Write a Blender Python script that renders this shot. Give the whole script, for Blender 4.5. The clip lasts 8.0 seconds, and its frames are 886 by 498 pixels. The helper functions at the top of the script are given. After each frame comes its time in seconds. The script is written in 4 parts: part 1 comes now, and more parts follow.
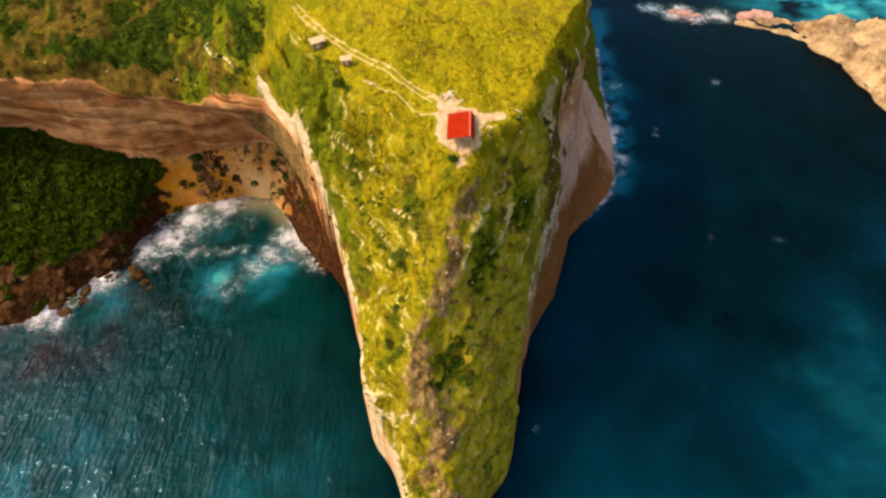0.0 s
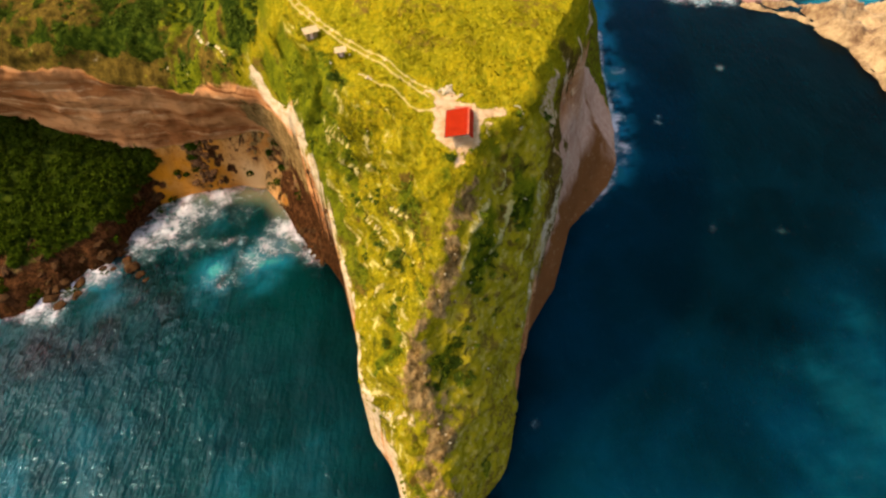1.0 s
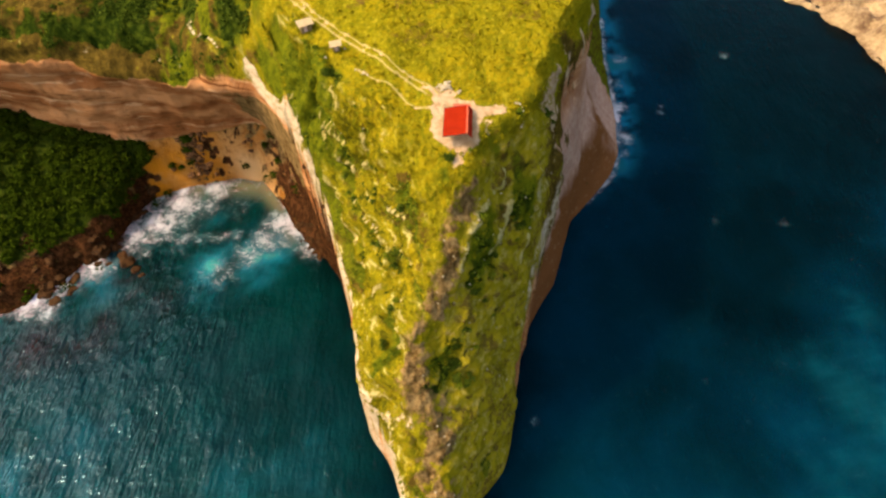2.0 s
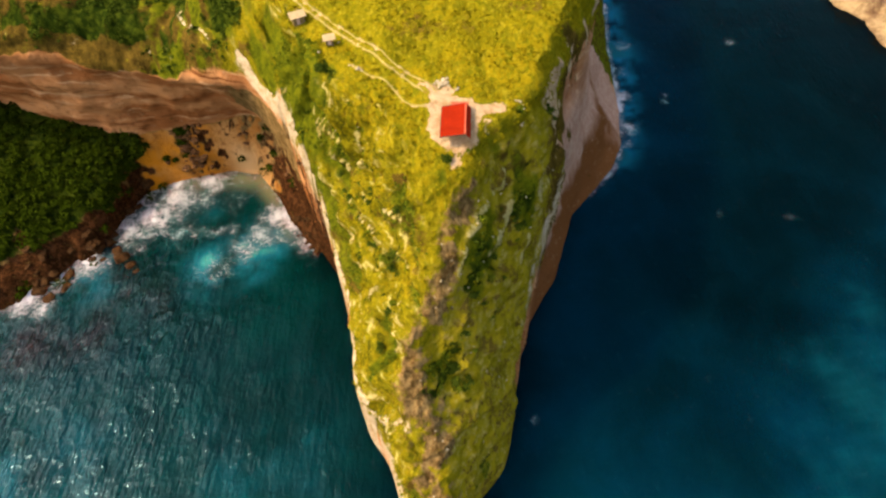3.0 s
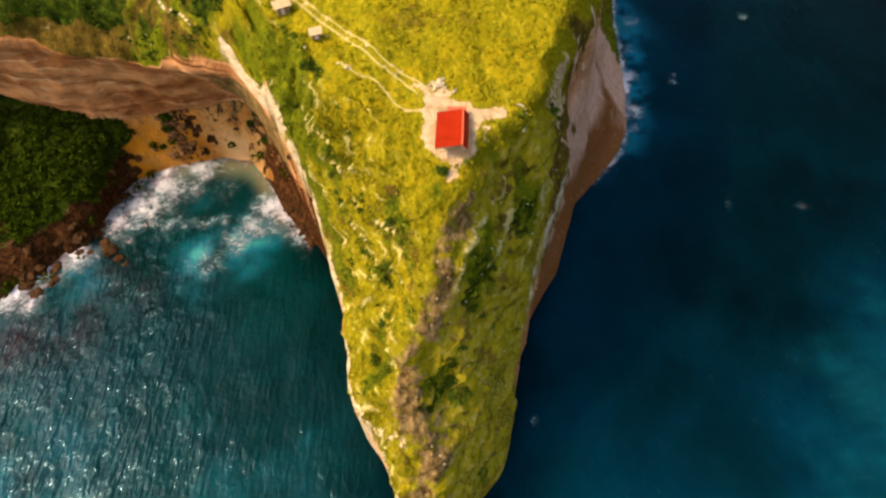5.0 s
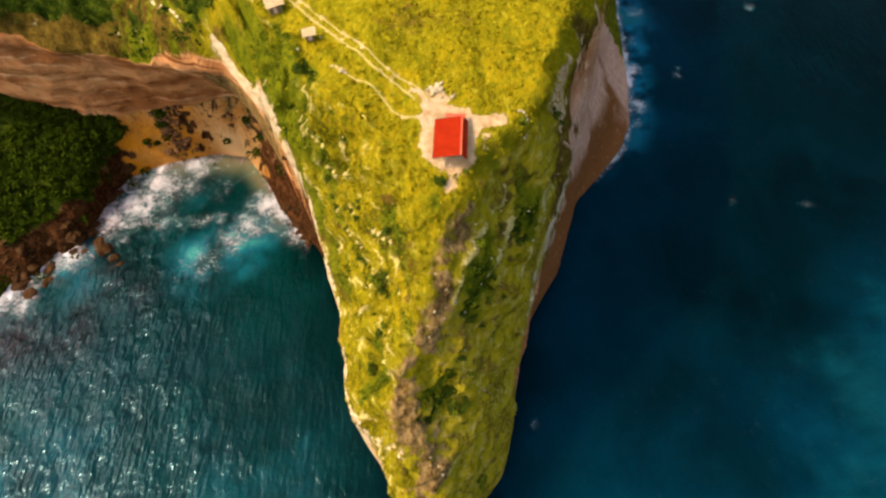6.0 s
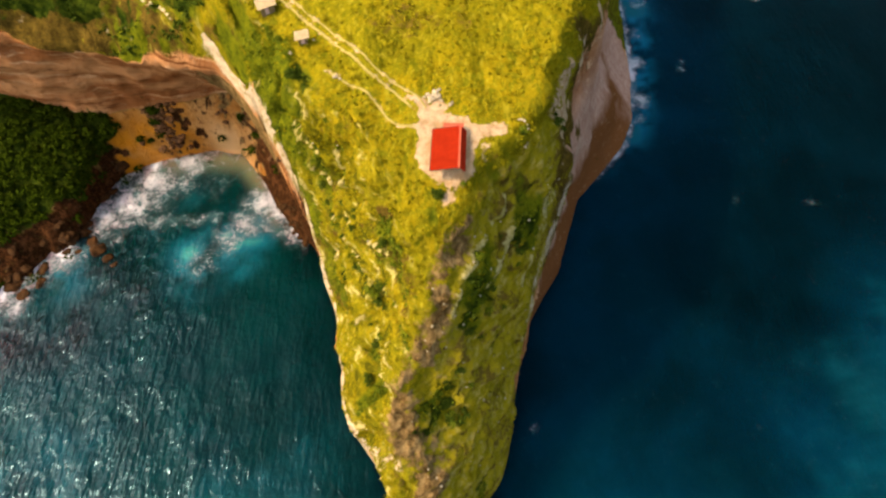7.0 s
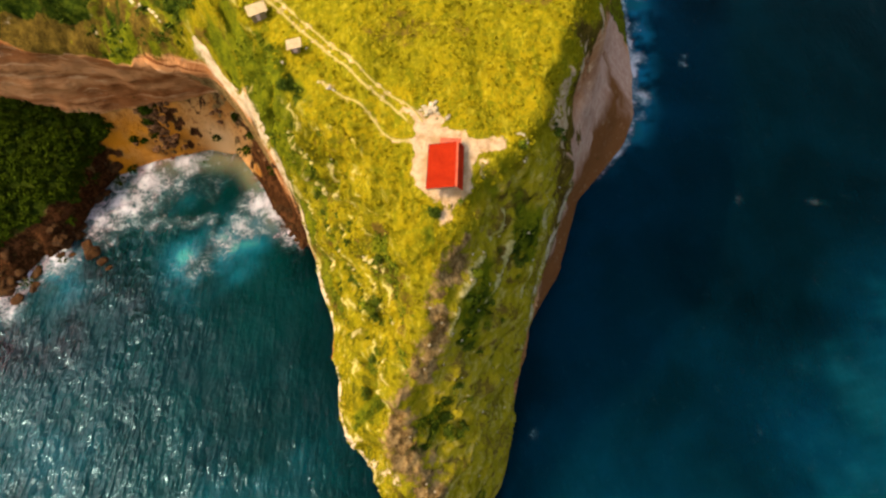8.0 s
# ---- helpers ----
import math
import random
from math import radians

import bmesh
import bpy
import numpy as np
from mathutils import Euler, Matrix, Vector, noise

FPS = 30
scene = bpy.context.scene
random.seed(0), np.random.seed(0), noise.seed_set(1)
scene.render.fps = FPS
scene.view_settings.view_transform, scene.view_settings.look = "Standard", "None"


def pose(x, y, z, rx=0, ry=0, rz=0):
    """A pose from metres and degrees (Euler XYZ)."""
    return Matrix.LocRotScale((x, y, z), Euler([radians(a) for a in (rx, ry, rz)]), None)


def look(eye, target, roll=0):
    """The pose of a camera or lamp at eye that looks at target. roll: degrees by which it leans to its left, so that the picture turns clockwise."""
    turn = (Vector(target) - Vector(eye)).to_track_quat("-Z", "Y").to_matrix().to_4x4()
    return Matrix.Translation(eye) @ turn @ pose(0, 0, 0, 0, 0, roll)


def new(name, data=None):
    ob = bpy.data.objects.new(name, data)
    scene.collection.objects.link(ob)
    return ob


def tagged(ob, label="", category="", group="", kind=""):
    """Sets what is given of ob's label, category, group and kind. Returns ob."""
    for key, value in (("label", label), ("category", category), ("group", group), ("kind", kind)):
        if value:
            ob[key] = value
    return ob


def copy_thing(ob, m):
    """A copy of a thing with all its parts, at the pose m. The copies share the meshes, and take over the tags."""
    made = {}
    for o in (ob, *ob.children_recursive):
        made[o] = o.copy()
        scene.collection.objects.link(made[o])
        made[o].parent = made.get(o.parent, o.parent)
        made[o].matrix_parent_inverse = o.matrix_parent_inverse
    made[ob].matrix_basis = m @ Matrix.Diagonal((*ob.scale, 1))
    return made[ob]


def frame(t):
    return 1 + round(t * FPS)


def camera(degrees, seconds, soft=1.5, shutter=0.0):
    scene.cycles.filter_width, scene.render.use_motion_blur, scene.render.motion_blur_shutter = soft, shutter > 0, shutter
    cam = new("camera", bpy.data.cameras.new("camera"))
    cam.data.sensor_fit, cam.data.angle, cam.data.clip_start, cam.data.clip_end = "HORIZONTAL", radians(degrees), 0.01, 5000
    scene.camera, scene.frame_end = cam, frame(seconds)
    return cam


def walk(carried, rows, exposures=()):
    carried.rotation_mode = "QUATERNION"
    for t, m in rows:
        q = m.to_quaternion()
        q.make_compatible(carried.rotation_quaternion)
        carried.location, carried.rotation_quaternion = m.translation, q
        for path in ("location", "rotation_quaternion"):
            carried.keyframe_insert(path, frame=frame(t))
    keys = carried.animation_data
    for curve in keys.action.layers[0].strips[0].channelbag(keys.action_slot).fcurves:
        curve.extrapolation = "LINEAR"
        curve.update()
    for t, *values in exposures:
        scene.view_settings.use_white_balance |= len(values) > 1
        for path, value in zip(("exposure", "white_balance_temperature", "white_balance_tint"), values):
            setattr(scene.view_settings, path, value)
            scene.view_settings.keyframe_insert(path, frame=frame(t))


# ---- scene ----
cam = camera(79.3, 8.0, soft=2.5)
METRES, EYE, TILT, LEAN, TURN = 45.0, 178.0, -49.0, 0.0, 0.0
ROWS = [
    (0.0, 0.0, 0.0, 0.0, 0.0, 0.0, -0.0),
    (0.5, 0.0044, 0.031, 0.0431, -0.02, -0.9, -0.03),
    (1.0, 0.0096, 0.0673, 0.0954, -0.04, -1.97, 0.0),
    (1.5, 0.0118, 0.0964, 0.1345, -0.09, -2.76, 0.01),
    (3.0, 0.0342, 0.2177, 0.2552, 0.05, -5.12, 0.2),
    (3.5, 0.0392, 0.2624, 0.3036, 0.06, -6.03, 0.18),
    (4.0, 0.0436, 0.3047, 0.3523, 0.05, -6.88, 0.2),
    (4.5, 0.0497, 0.3486, 0.4047, 0.07, -7.78, 0.24),
    (6.0, 0.0653, 0.4834, 0.5473, 0.14, -9.98, 0.26),
    (6.5, 0.0698, 0.5231, 0.5909, 0.14, -10.6, 0.28),
    (7.0, 0.0743, 0.5689, 0.6427, 0.12, -11.36, 0.3),
    (7.5, 0.079, 0.6088, 0.6923, 0.09, -12.03, 0.36),
    (8.0, 0.0855, 0.6485, 0.7526, 0.07, -12.73, 0.48),
]
walk(cam, [(t, pose(0, 0, EYE, TILT, LEAN, TURN) @ pose(METRES * x, METRES * y, METRES * z, 90 + pitch, roll, yaw)) for t, x, y, z, yaw, pitch, roll in ROWS],
     exposures=[(0.0, 0.43), (8.0, 0.43)])

# ---------------------------------------------------------------- light
SUN_DIR = Vector((-0.62, -0.12, 0.775)).normalized()
SUN_ELEV = math.asin(SUN_DIR.z)
world = bpy.data.worlds.new("sky")
scene.world = world
world.use_nodes = True
wn = world.node_tree
sky = wn.nodes.new("ShaderNodeTexSky")
sky.sky_type, sky.sun_disc = "NISHITA", False
sky.sun_elevation, sky.sun_rotation = SUN_ELEV, math.atan2(SUN_DIR.x, SUN_DIR.y)
wn.nodes["Background"].inputs["Strength"].default_value = 0.29
sky.dust_density, sky.ozone_density = 4.0, 0.6
wn.links.new(sky.outputs[0], wn.nodes["Background"].inputs["Color"])
sun = new("sun", bpy.data.lights.new("sun", "SUN"))
sun.data.energy, sun.data.angle, sun.data.color = 2.85, radians(0.5), (1.0, 0.86, 0.62)
sun.matrix_world = look(SUN_DIR * 400, (0, 0, 0))


# ---------------------------------------------------------------- numeric tools
RNG = np.random.default_rng(7)
TABLE = RNG.random((256, 256))


def vnoise(x, y):
    """Smooth value noise in -1..1 over the plane."""
    xi, yi = np.floor(x).astype(int), np.floor(y).astype(int)
    fx, fy = x - xi, y - yi
    fx, fy = fx * fx * fx * (fx * (fx * 6 - 15) + 10), fy * fy * fy * (fy * (fy * 6 - 15) + 10)
    a, b = TABLE[xi % 256, yi % 256], TABLE[(xi + 1) % 256, yi % 256]
    c, d = TABLE[xi % 256, (yi + 1) % 256], TABLE[(xi + 1) % 256, (yi + 1) % 256]
    return 2 * (a + (b - a) * fx + (c - a) * fy + (a - b - c + d) * fx * fy) - 1


def fbm(x, y, size, octaves=4, rough=0.5, shift=0.0):
    """Layered noise whose largest lumps are about size metres."""
    out, amp, k = 0.0, 1.0, 1.0 / size
    for i in range(octaves):
        ca, sa = math.cos(1.1 * i), math.sin(1.1 * i)
        out = out + amp * vnoise((x * ca - y * sa) * k + 37.3 * i + shift, (x * sa + y * ca) * k + 11.9 * i - shift)
        amp, k = amp * rough, k * 2.03
    return out


def ease(a, b, x):
    t = np.clip((x - a) / (b - a), 0, 1)
    return t * t * (3 - 2 * t)


def profile(rows, at, blur=6.0):
    """A softened line through (place, value) rows."""
    p = np.array([r[0] for r in rows], float)
    v = np.array([r[1] for r in rows], float)
    s = np.arange(p[0] - 30, p[-1] + 30, 0.5)
    w = np.hanning(int(blur / 0.5) * 2 + 1)
    f = np.convolve(np.pad(np.interp(s, p, v), len(w) // 2, mode="edge"), w / w.sum(), "valid")
    return np.interp(at, s, f)


def line_distance(x, y, pts):
    """Distance from each place to a polyline, and how far along it (0..1) the nearest place is."""
    best, where = np.full(np.shape(x), 1e9), np.zeros(np.shape(x))
    n = len(pts) - 1
    for i in range(n):
        (ax, ay), (bx, by) = pts[i][:2], pts[i + 1][:2]
        dx, dy = bx - ax, by - ay
        t = np.clip(((x - ax) * dx + (y - ay) * dy) / (dx * dx + dy * dy), 0, 1)
        d = np.hypot(x - ax - t * dx, y - ay - t * dy)
        near = d < best
        best, where = np.where(near, d, best), np.where(near, (i + t) / n, where)
    return best, where


def inside(x, y, pts):
    c = np.zeros(np.shape(x), bool)
    for i in range(len(pts)):
        (ax, ay), (bx, by) = pts[i], pts[(i + 1) % len(pts)]
        c ^= ((ay > y) != (by > y)) & (x < (bx - ax) * (y - ay) / ((by - ay) if by != ay else 1e-9) + ax)
    return c


def splats(x, y, rows):
    """Soft round patches: rows of (x, y, radius, amount)."""
    out = np.zeros(np.shape(x))
    for px, py, r, a in rows:
        out = np.maximum(out, a * np.exp(-((x - px) ** 2 + (y - py) ** 2) / (r * r)))
    return out


# ---------------------------------------------------------------- materials
def shader(name, rough=0.9, spec=0.3):
    m = bpy.data.materials.new(name)
    m.use_nodes = True
    b = m.node_tree.nodes["Principled BSDF"]
    b.inputs["Roughness"].default_value = rough
    b.inputs["Specular IOR Level"].default_value = spec
    return m, m.node_tree, b


def node(nt, kind, **inputs):
    n = nt.nodes.new(kind)
    for k, v in inputs.items():
        k = k.replace("_", " ")
        if isinstance(v, bpy.types.NodeSocket):
            nt.links.new(v, n.inputs[k])
        else:
            n.inputs[k].default_value = v
    return n


def blend(nt, fac, a, b, mode="MIX"):
    n = nt.nodes.new("ShaderNodeMix")
    n.data_type, n.blend_type = "RGBA", mode
    for i, v in ((0, fac), (6, a), (7, b)):
        if isinstance(v, bpy.types.NodeSocket):
            nt.links.new(v, n.inputs[i])
        else:
            n.inputs[i].default_value = v if i == 0 else (*v, 1)
    return n.outputs[2]


def calc(nt, op, a, b=0.0, c=0.0, clamp=False):
    n = nt.nodes.new("ShaderNodeMath")
    n.operation, n.use_clamp = op, clamp
    for i, v in enumerate((a, b, c)):
        if isinstance(v, bpy.types.NodeSocket):
            nt.links.new(v, n.inputs[i])
        else:
            n.inputs[i].default_value = v
    return n.outputs[0]


def step(nt, v, lo, hi):
    n = nt.nodes.new("ShaderNodeMapRange")
    n.interpolation_type = "SMOOTHSTEP"
    nt.links.new(v, n.inputs[0])
    n.inputs[1].default_value, n.inputs[2].default_value = lo, hi
    return n.outputs[0]


def place(nt, scale=(1, 1, 1), turn=0.0):
    g = nt.nodes.new("ShaderNodeNewGeometry")
    m = node(nt, "ShaderNodeMapping", Vector=g.outputs["Position"])
    m.inputs["Scale"].default_value = scale
    m.inputs["Rotation"].default_value = (0, 0, radians(turn))
    return m.outputs[0]


def grain(nt, where, size, detail=4.0, rough=0.6, warp=0.0):
    n = node(nt, "ShaderNodeTexNoise", Vector=where, Scale=1.0 / size, Detail=detail, Roughness=rough, Distortion=warp)
    return n.outputs["Fac"]


def masks(nt, name):
    a = nt.nodes.new("ShaderNodeAttribute")
    a.attribute_name = name
    s = node(nt, "ShaderNodeSeparateColor", Color=a.outputs["Color"])
    return s.outputs


def relief(nt, b, height, strength, distance):
    n = node(nt, "ShaderNodeBump", Height=height, Strength=strength, Distance=distance)
    nt.links.new(n.outputs[0], b.inputs["Normal"])


def ground_material():
    m, nt, b = shader("headland_ground", 1.0, 0.0)
    pos = place(nt)
    rock, earth, lush = masks(nt, "cover_a")[:3]
    sand, wood, scar_shade = masks(nt, "cover_b")[:3]
    pale, dry, tall = masks(nt, "cover_c")[:3]
    big, mid, fine = grain(nt, pos, 14, 5), grain(nt, pos, 2.2, 5, 0.65), grain(nt, pos, 0.5, 3, 0.7)
    mix = calc(nt, "ADD", calc(nt, "MULTIPLY", mid, 0.6), calc(nt, "MULTIPLY", fine, 0.4))

    def over(col, mask, swing, size, lo, hi, top):
        return blend(nt, step(nt, calc(nt, "ADD", mask, calc(nt, "MULTIPLY", calc(nt, "SUBTRACT", size, 0.5), swing)), lo, hi), col, top)

    grass = blend(nt, step(nt, big, 0.38, 0.64), (0.183, 0.139, 0.003), (0.226, 0.151, 0.003))
    grass = blend(nt, step(nt, mix, 0.53, 0.43), grass, (0.152, 0.123, 0.004))
    grass = blend(nt, step(nt, mix, 0.42, 0.33), grass, (0.13, 0.108, 0.004))
    blades = grain(nt, place(nt, (1.0, 0.28, 1.0), 28.0), 1.5, 4, 0.65)
    grass = blend(nt, step(nt, blades, 0.46, 0.36), grass, (0.125, 0.11, 0.003))
    grass = blend(nt, step(nt, blades, 0.58, 0.7), grass, (0.245, 0.183, 0.009))
    grass = blend(nt, step(nt, fine, 0.6, 0.74), grass, (0.235, 0.177, 0.01))
    dash = node(nt, "ShaderNodeTexNoise", Vector=place(nt, (1.0, 0.5, 1.0), -12.0), Scale=1.25, Detail=3.0, Roughness=0.7).outputs["Fac"]
    grass = blend(nt, step(nt, dash, 0.56, 0.68), grass, (0.3, 0.225, 0.012))
    grass = blend(nt, step(nt, dash, 0.43, 0.33), grass, (0.1, 0.088, 0.003))
    slope_w, slope_e, neck = masks(nt, "cover_d")[:3]
    flow = nt.nodes.new("ShaderNodeAttribute")
    flow.attribute_name = "flow"
    run = node(nt, "ShaderNodeMapping", Vector=flow.outputs["Vector"])
    run.inputs["Scale"].default_value = (0.62, 0.17, 1.0)
    combed = node(nt, "ShaderNodeTexNoise", Vector=run.outputs[0], Scale=1.0, Detail=6.0, Roughness=0.68, Distortion=0.5).outputs["Fac"]
    rib = calc(nt, "SUBTRACT", 1.0, calc(nt, "MULTIPLY", calc(nt, "ABSOLUTE", calc(nt, "SUBTRACT", combed, 0.5)), 14.0), clamp=True)
    west_c = blend(nt, step(nt, combed, 0.5, 0.37), grass, (0.06, 0.054, 0.003))
    west_c = blend(nt, step(nt, combed, 0.54, 0.67), west_c, (0.42, 0.33, 0.09))
    grass = blend(nt, slope_w, grass, west_c)
    east_c = blend(nt, step(nt, combed, 0.36, 0.56), (0.17, 0.128, 0.004), (0.28, 0.2, 0.007))
    east_c = blend(nt, calc(nt, "MULTIPLY", rib, step(nt, mid, 0.46, 0.6)), east_c, (0.36, 0.26, 0.06))
    grass = blend(nt, slope_e, grass, east_c)
    brown = blend(nt, step(nt, mix, 0.38, 0.62), (0.048, 0.028, 0.005), (0.125, 0.074, 0.011))
    col = over(grass, dry, 2.0, mix, 0.38, 0.66, brown)
    green = blend(nt, step(nt, mix, 0.36, 0.62), (0.045, 0.055, 0.003), (0.125, 0.12, 0.004))
    col = over(col, lush, 0.9, mid, 0.3, 0.65, green)
    streak = grain(nt, place(nt, (1, 1, 0.3)), 1.6, 5, 0.7)
    scarc = blend(nt, step(nt, calc(nt, "ADD", calc(nt, "MULTIPLY", streak, 0.5), calc(nt, "MULTIPLY", mix, 0.5)), 0.4, 0.62), (0.07, 0.036, 0.009), (0.29, 0.172, 0.058))
    earthc = blend(nt, step(nt, mid, 0.35, 0.66), (0.33, 0.19, 0.08), (0.48, 0.31, 0.16))
    col = over(col, earth, 1.5, mid, 0.36, 0.62, earthc)
    strata = grain(nt, place(nt, (0.3, 0.3, 1.0)), 9.0, 4, 0.5, 0.8)
    rockc = blend(nt, step(nt, strata, 0.38, 0.62), (0.31, 0.105, 0.029), (0.53, 0.225, 0.078))
    seams = grain(nt, place(nt, (0.09, 0.2, 1.0), 0.0), 3.2, 5, 0.6, 1.2)
    rockc = blend(nt, step(nt, seams, 0.56, 0.66), rockc, (0.62, 0.32, 0.14))
    rockc = blend(nt, step(nt, seams, 0.42, 0.34), rockc, (0.2, 0.065, 0.018))
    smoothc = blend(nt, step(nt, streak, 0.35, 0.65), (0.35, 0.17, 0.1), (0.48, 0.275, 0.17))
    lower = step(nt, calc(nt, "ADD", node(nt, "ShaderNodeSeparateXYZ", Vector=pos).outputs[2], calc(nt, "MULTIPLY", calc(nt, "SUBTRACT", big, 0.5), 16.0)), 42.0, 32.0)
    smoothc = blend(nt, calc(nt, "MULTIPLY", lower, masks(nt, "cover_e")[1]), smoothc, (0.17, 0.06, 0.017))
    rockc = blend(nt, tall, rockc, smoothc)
    rockc = blend(nt, step(nt, mid, 0.58, 0.75), rockc, (0.36, 0.2, 0.1))
    rockc = blend(nt, step(nt, mix, 0.42, 0.33), rockc, (0.14, 0.055, 0.022))
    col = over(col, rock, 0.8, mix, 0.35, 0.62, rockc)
    col = over(col, scar_shade, 2.0, mix, 0.35, 0.6, scarc)
    palec = blend(nt, step(nt, mix, 0.35, 0.6), (0.33, 0.22, 0.1), (0.56, 0.41, 0.24))
    strawc = blend(nt, step(nt, mix, 0.38, 0.6), (0.24, 0.18, 0.03), (0.46, 0.35, 0.12))
    col = over(col, masks(nt, "cover_e")[0], 1.2, mix, 0.36, 0.66, strawc)
    # dark rock of neck and cove shore, and the shade under the west lip
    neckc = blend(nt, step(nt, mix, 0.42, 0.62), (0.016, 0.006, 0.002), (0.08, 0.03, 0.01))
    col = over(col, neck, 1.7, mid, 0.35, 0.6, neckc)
    col = over(col, calc(nt, "SUBTRACT", pale, sand, clamp=True), 1.0, mix, 0.36, 0.66, palec)
    sandc = blend(nt, step(nt, big, 0.35, 0.65), (0.27, 0.1, 0.014), (0.42, 0.2, 0.06))
    sandc = blend(nt, step(nt, mix, 0.5, 0.38), sandc, (0.13, 0.05, 0.012))
    sandc = blend(nt, masks(nt, "cover_e")[2], sandc, (0.44, 0.155, 0.008))
    sandc = blend(nt, pale, sandc, (0.5, 0.28, 0.11))
    col = over(col, sand, 0.7, mid, 0.35, 0.6, sandc)
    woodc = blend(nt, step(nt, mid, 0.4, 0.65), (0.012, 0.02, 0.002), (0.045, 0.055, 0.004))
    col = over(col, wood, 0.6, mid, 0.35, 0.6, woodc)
    nt.links.new(col, b.inputs["Base Color"])
    tuft = node(nt, "ShaderNodeTexVoronoi", Vector=pos, Scale=0.9).outputs["Distance"]
    h = calc(nt, "ADD", calc(nt, "ADD", mix, calc(nt, "MULTIPLY", streak, 0.5)), calc(nt, "ADD", calc(nt, "MULTIPLY", tuft, -0.35), calc(nt, "MULTIPLY", dash, 0.35)))
    h = calc(nt, "ADD", h, calc(nt, "MULTIPLY", combed, calc(nt, "ADD", slope_w, calc(nt, "MULTIPLY", slope_e, 0.2))))
    relief(nt, b, h, 0.8, 0.75)
    return m


def water_material():
    m, nt, b = shader("sea_water", 0.12, 0.5)
    pos = place(nt)
    teal, shallow, foam = masks(nt, "sea_a")[:3]
    chop_glint = masks(nt, "sea_c")[0]
    big = grain(nt, pos, 34, 5, 0.6, 0.5)
    deep = blend(nt, step(nt, big, 0.35, 0.65), (0.0002, 0.0022, 0.0027), (0.0002, 0.0034, 0.0044))
    fair = blend(nt, step(nt, big, 0.35, 0.65), (0.0004, 0.021, 0.035), (0.0005, 0.03, 0.056))
    # beside the right shore this paler tone offsets the headland's cast shadow
    deep = blend(nt, masks(nt, "sea_b")[0], deep, fair)
    left = blend(nt, step(nt, big, 0.35, 0.65), (0.0006, 0.011, 0.0095), (0.0005, 0.02, 0.017))
    col = blend(nt, teal, deep, left)
    col = blend(nt, masks(nt, "sea_b")[2], col, (0.005, 0.11, 0.17))
    col = blend(nt, step(nt, shallow, 0.0, 0.6), col, (0.005, 0.085, 0.105))
    col = blend(nt, step(nt, shallow, 0.5, 1.0), col, (0.035, 0.215, 0.185))
    col = blend(nt, masks(nt, "sea_b")[1], col, (0.17, 0.16, 0.075))
    col = blend(nt, masks(nt, "sea_c")[1], col, (0.016, 0.0085, 0.008))
    spume = grain(nt, pos, 5, 9, 0.78, 0.5)
    threads = grain(nt, pos, 2.0, 6, 0.72, 0.8)
    thread = calc(nt, "SUBTRACT", 1.0, calc(nt, "MULTIPLY", calc(nt, "ABSOLUTE", calc(nt, "SUBTRACT", threads, 0.5)), 9.0), clamp=True)
    spume = calc(nt, "ADD", spume, calc(nt, "MULTIPLY", thread, 0.12))
    white = step(nt, calc(nt, "ADD", foam, calc(nt, "MULTIPLY", calc(nt, "SUBTRACT", spume, 0.55), 3.0)), 0.47, 1.15)
    white = calc(nt, "MULTIPLY", white, step(nt, foam, 0.06, 0.3))
    haze = step(nt, calc(nt, "ADD", foam, calc(nt, "MULTIPLY", calc(nt, "SUBTRACT", spume, 0.5), 1.1)), 0.15, 0.85)
    col = blend(nt, calc(nt, "MULTIPLY", haze, 0.6), col, (0.11, 0.15, 0.15))
    col = blend(nt, white, col, (0.58, 0.53, 0.51))
    nt.links.new(col, b.inputs["Base Color"])
    b.inputs["IOR"].default_value = 1.27
    b.inputs["Specular Tint"].default_value = (0.5, 0.86, 1.0, 1)
    # gloss follows the mask, so the sun's glint is placed to the west
    nt.links.new(calc(nt, "ADD", 0.02, calc(nt, "MULTIPLY", chop_glint, 0.42)), b.inputs["Specular IOR Level"])
    nt.links.new(calc(nt, "SUBTRACT", 1.0, white), b.inputs["Subsurface Weight"])
    b.inputs["Subsurface Radius"].default_value = (20.0, 160.0, 180.0)
    nt.links.new(calc(nt, "SUBTRACT", 1.0, calc(nt, "MULTIPLY", teal, 0.8)), b.inputs["Subsurface Scale"])
    nt.links.new(calc(nt, "ADD", 0.14, calc(nt, "MULTIPLY", white, 0.5)), b.inputs["Roughness"])
    wave = node(nt, "ShaderNodeTexNoise", Vector=place(nt, (0.8, 0.17, 1), 6.0), Scale=0.7, Detail=1.5, Roughness=0.45, Distortion=0.4).outputs["Fac"]
    swell = grain(nt, place(nt, (1.0, 0.32, 1), 6.0), 6, 2)
    ripple = node(nt, "ShaderNodeTexNoise", Vector=place(nt, (0.75, 0.34, 1), -8.0), Scale=0.8, Detail=2.0, Roughness=0.5, Distortion=0.5).outputs["Fac"]
    wave = calc(nt, "ADD", calc(nt, "MULTIPLY", wave, 0.7), calc(nt, "MULTIPLY", ripple, 0.8))
    gust = step(nt, grain(nt, pos, 22, 4, 0.6), 0.36, 0.66)
    h = calc(nt, "ADD", calc(nt, "MULTIPLY", wave, calc(nt, "ADD", 0.45, calc(nt, "MULTIPLY", gust, 0.75))), calc(nt, "MULTIPLY", swell, 1.5))
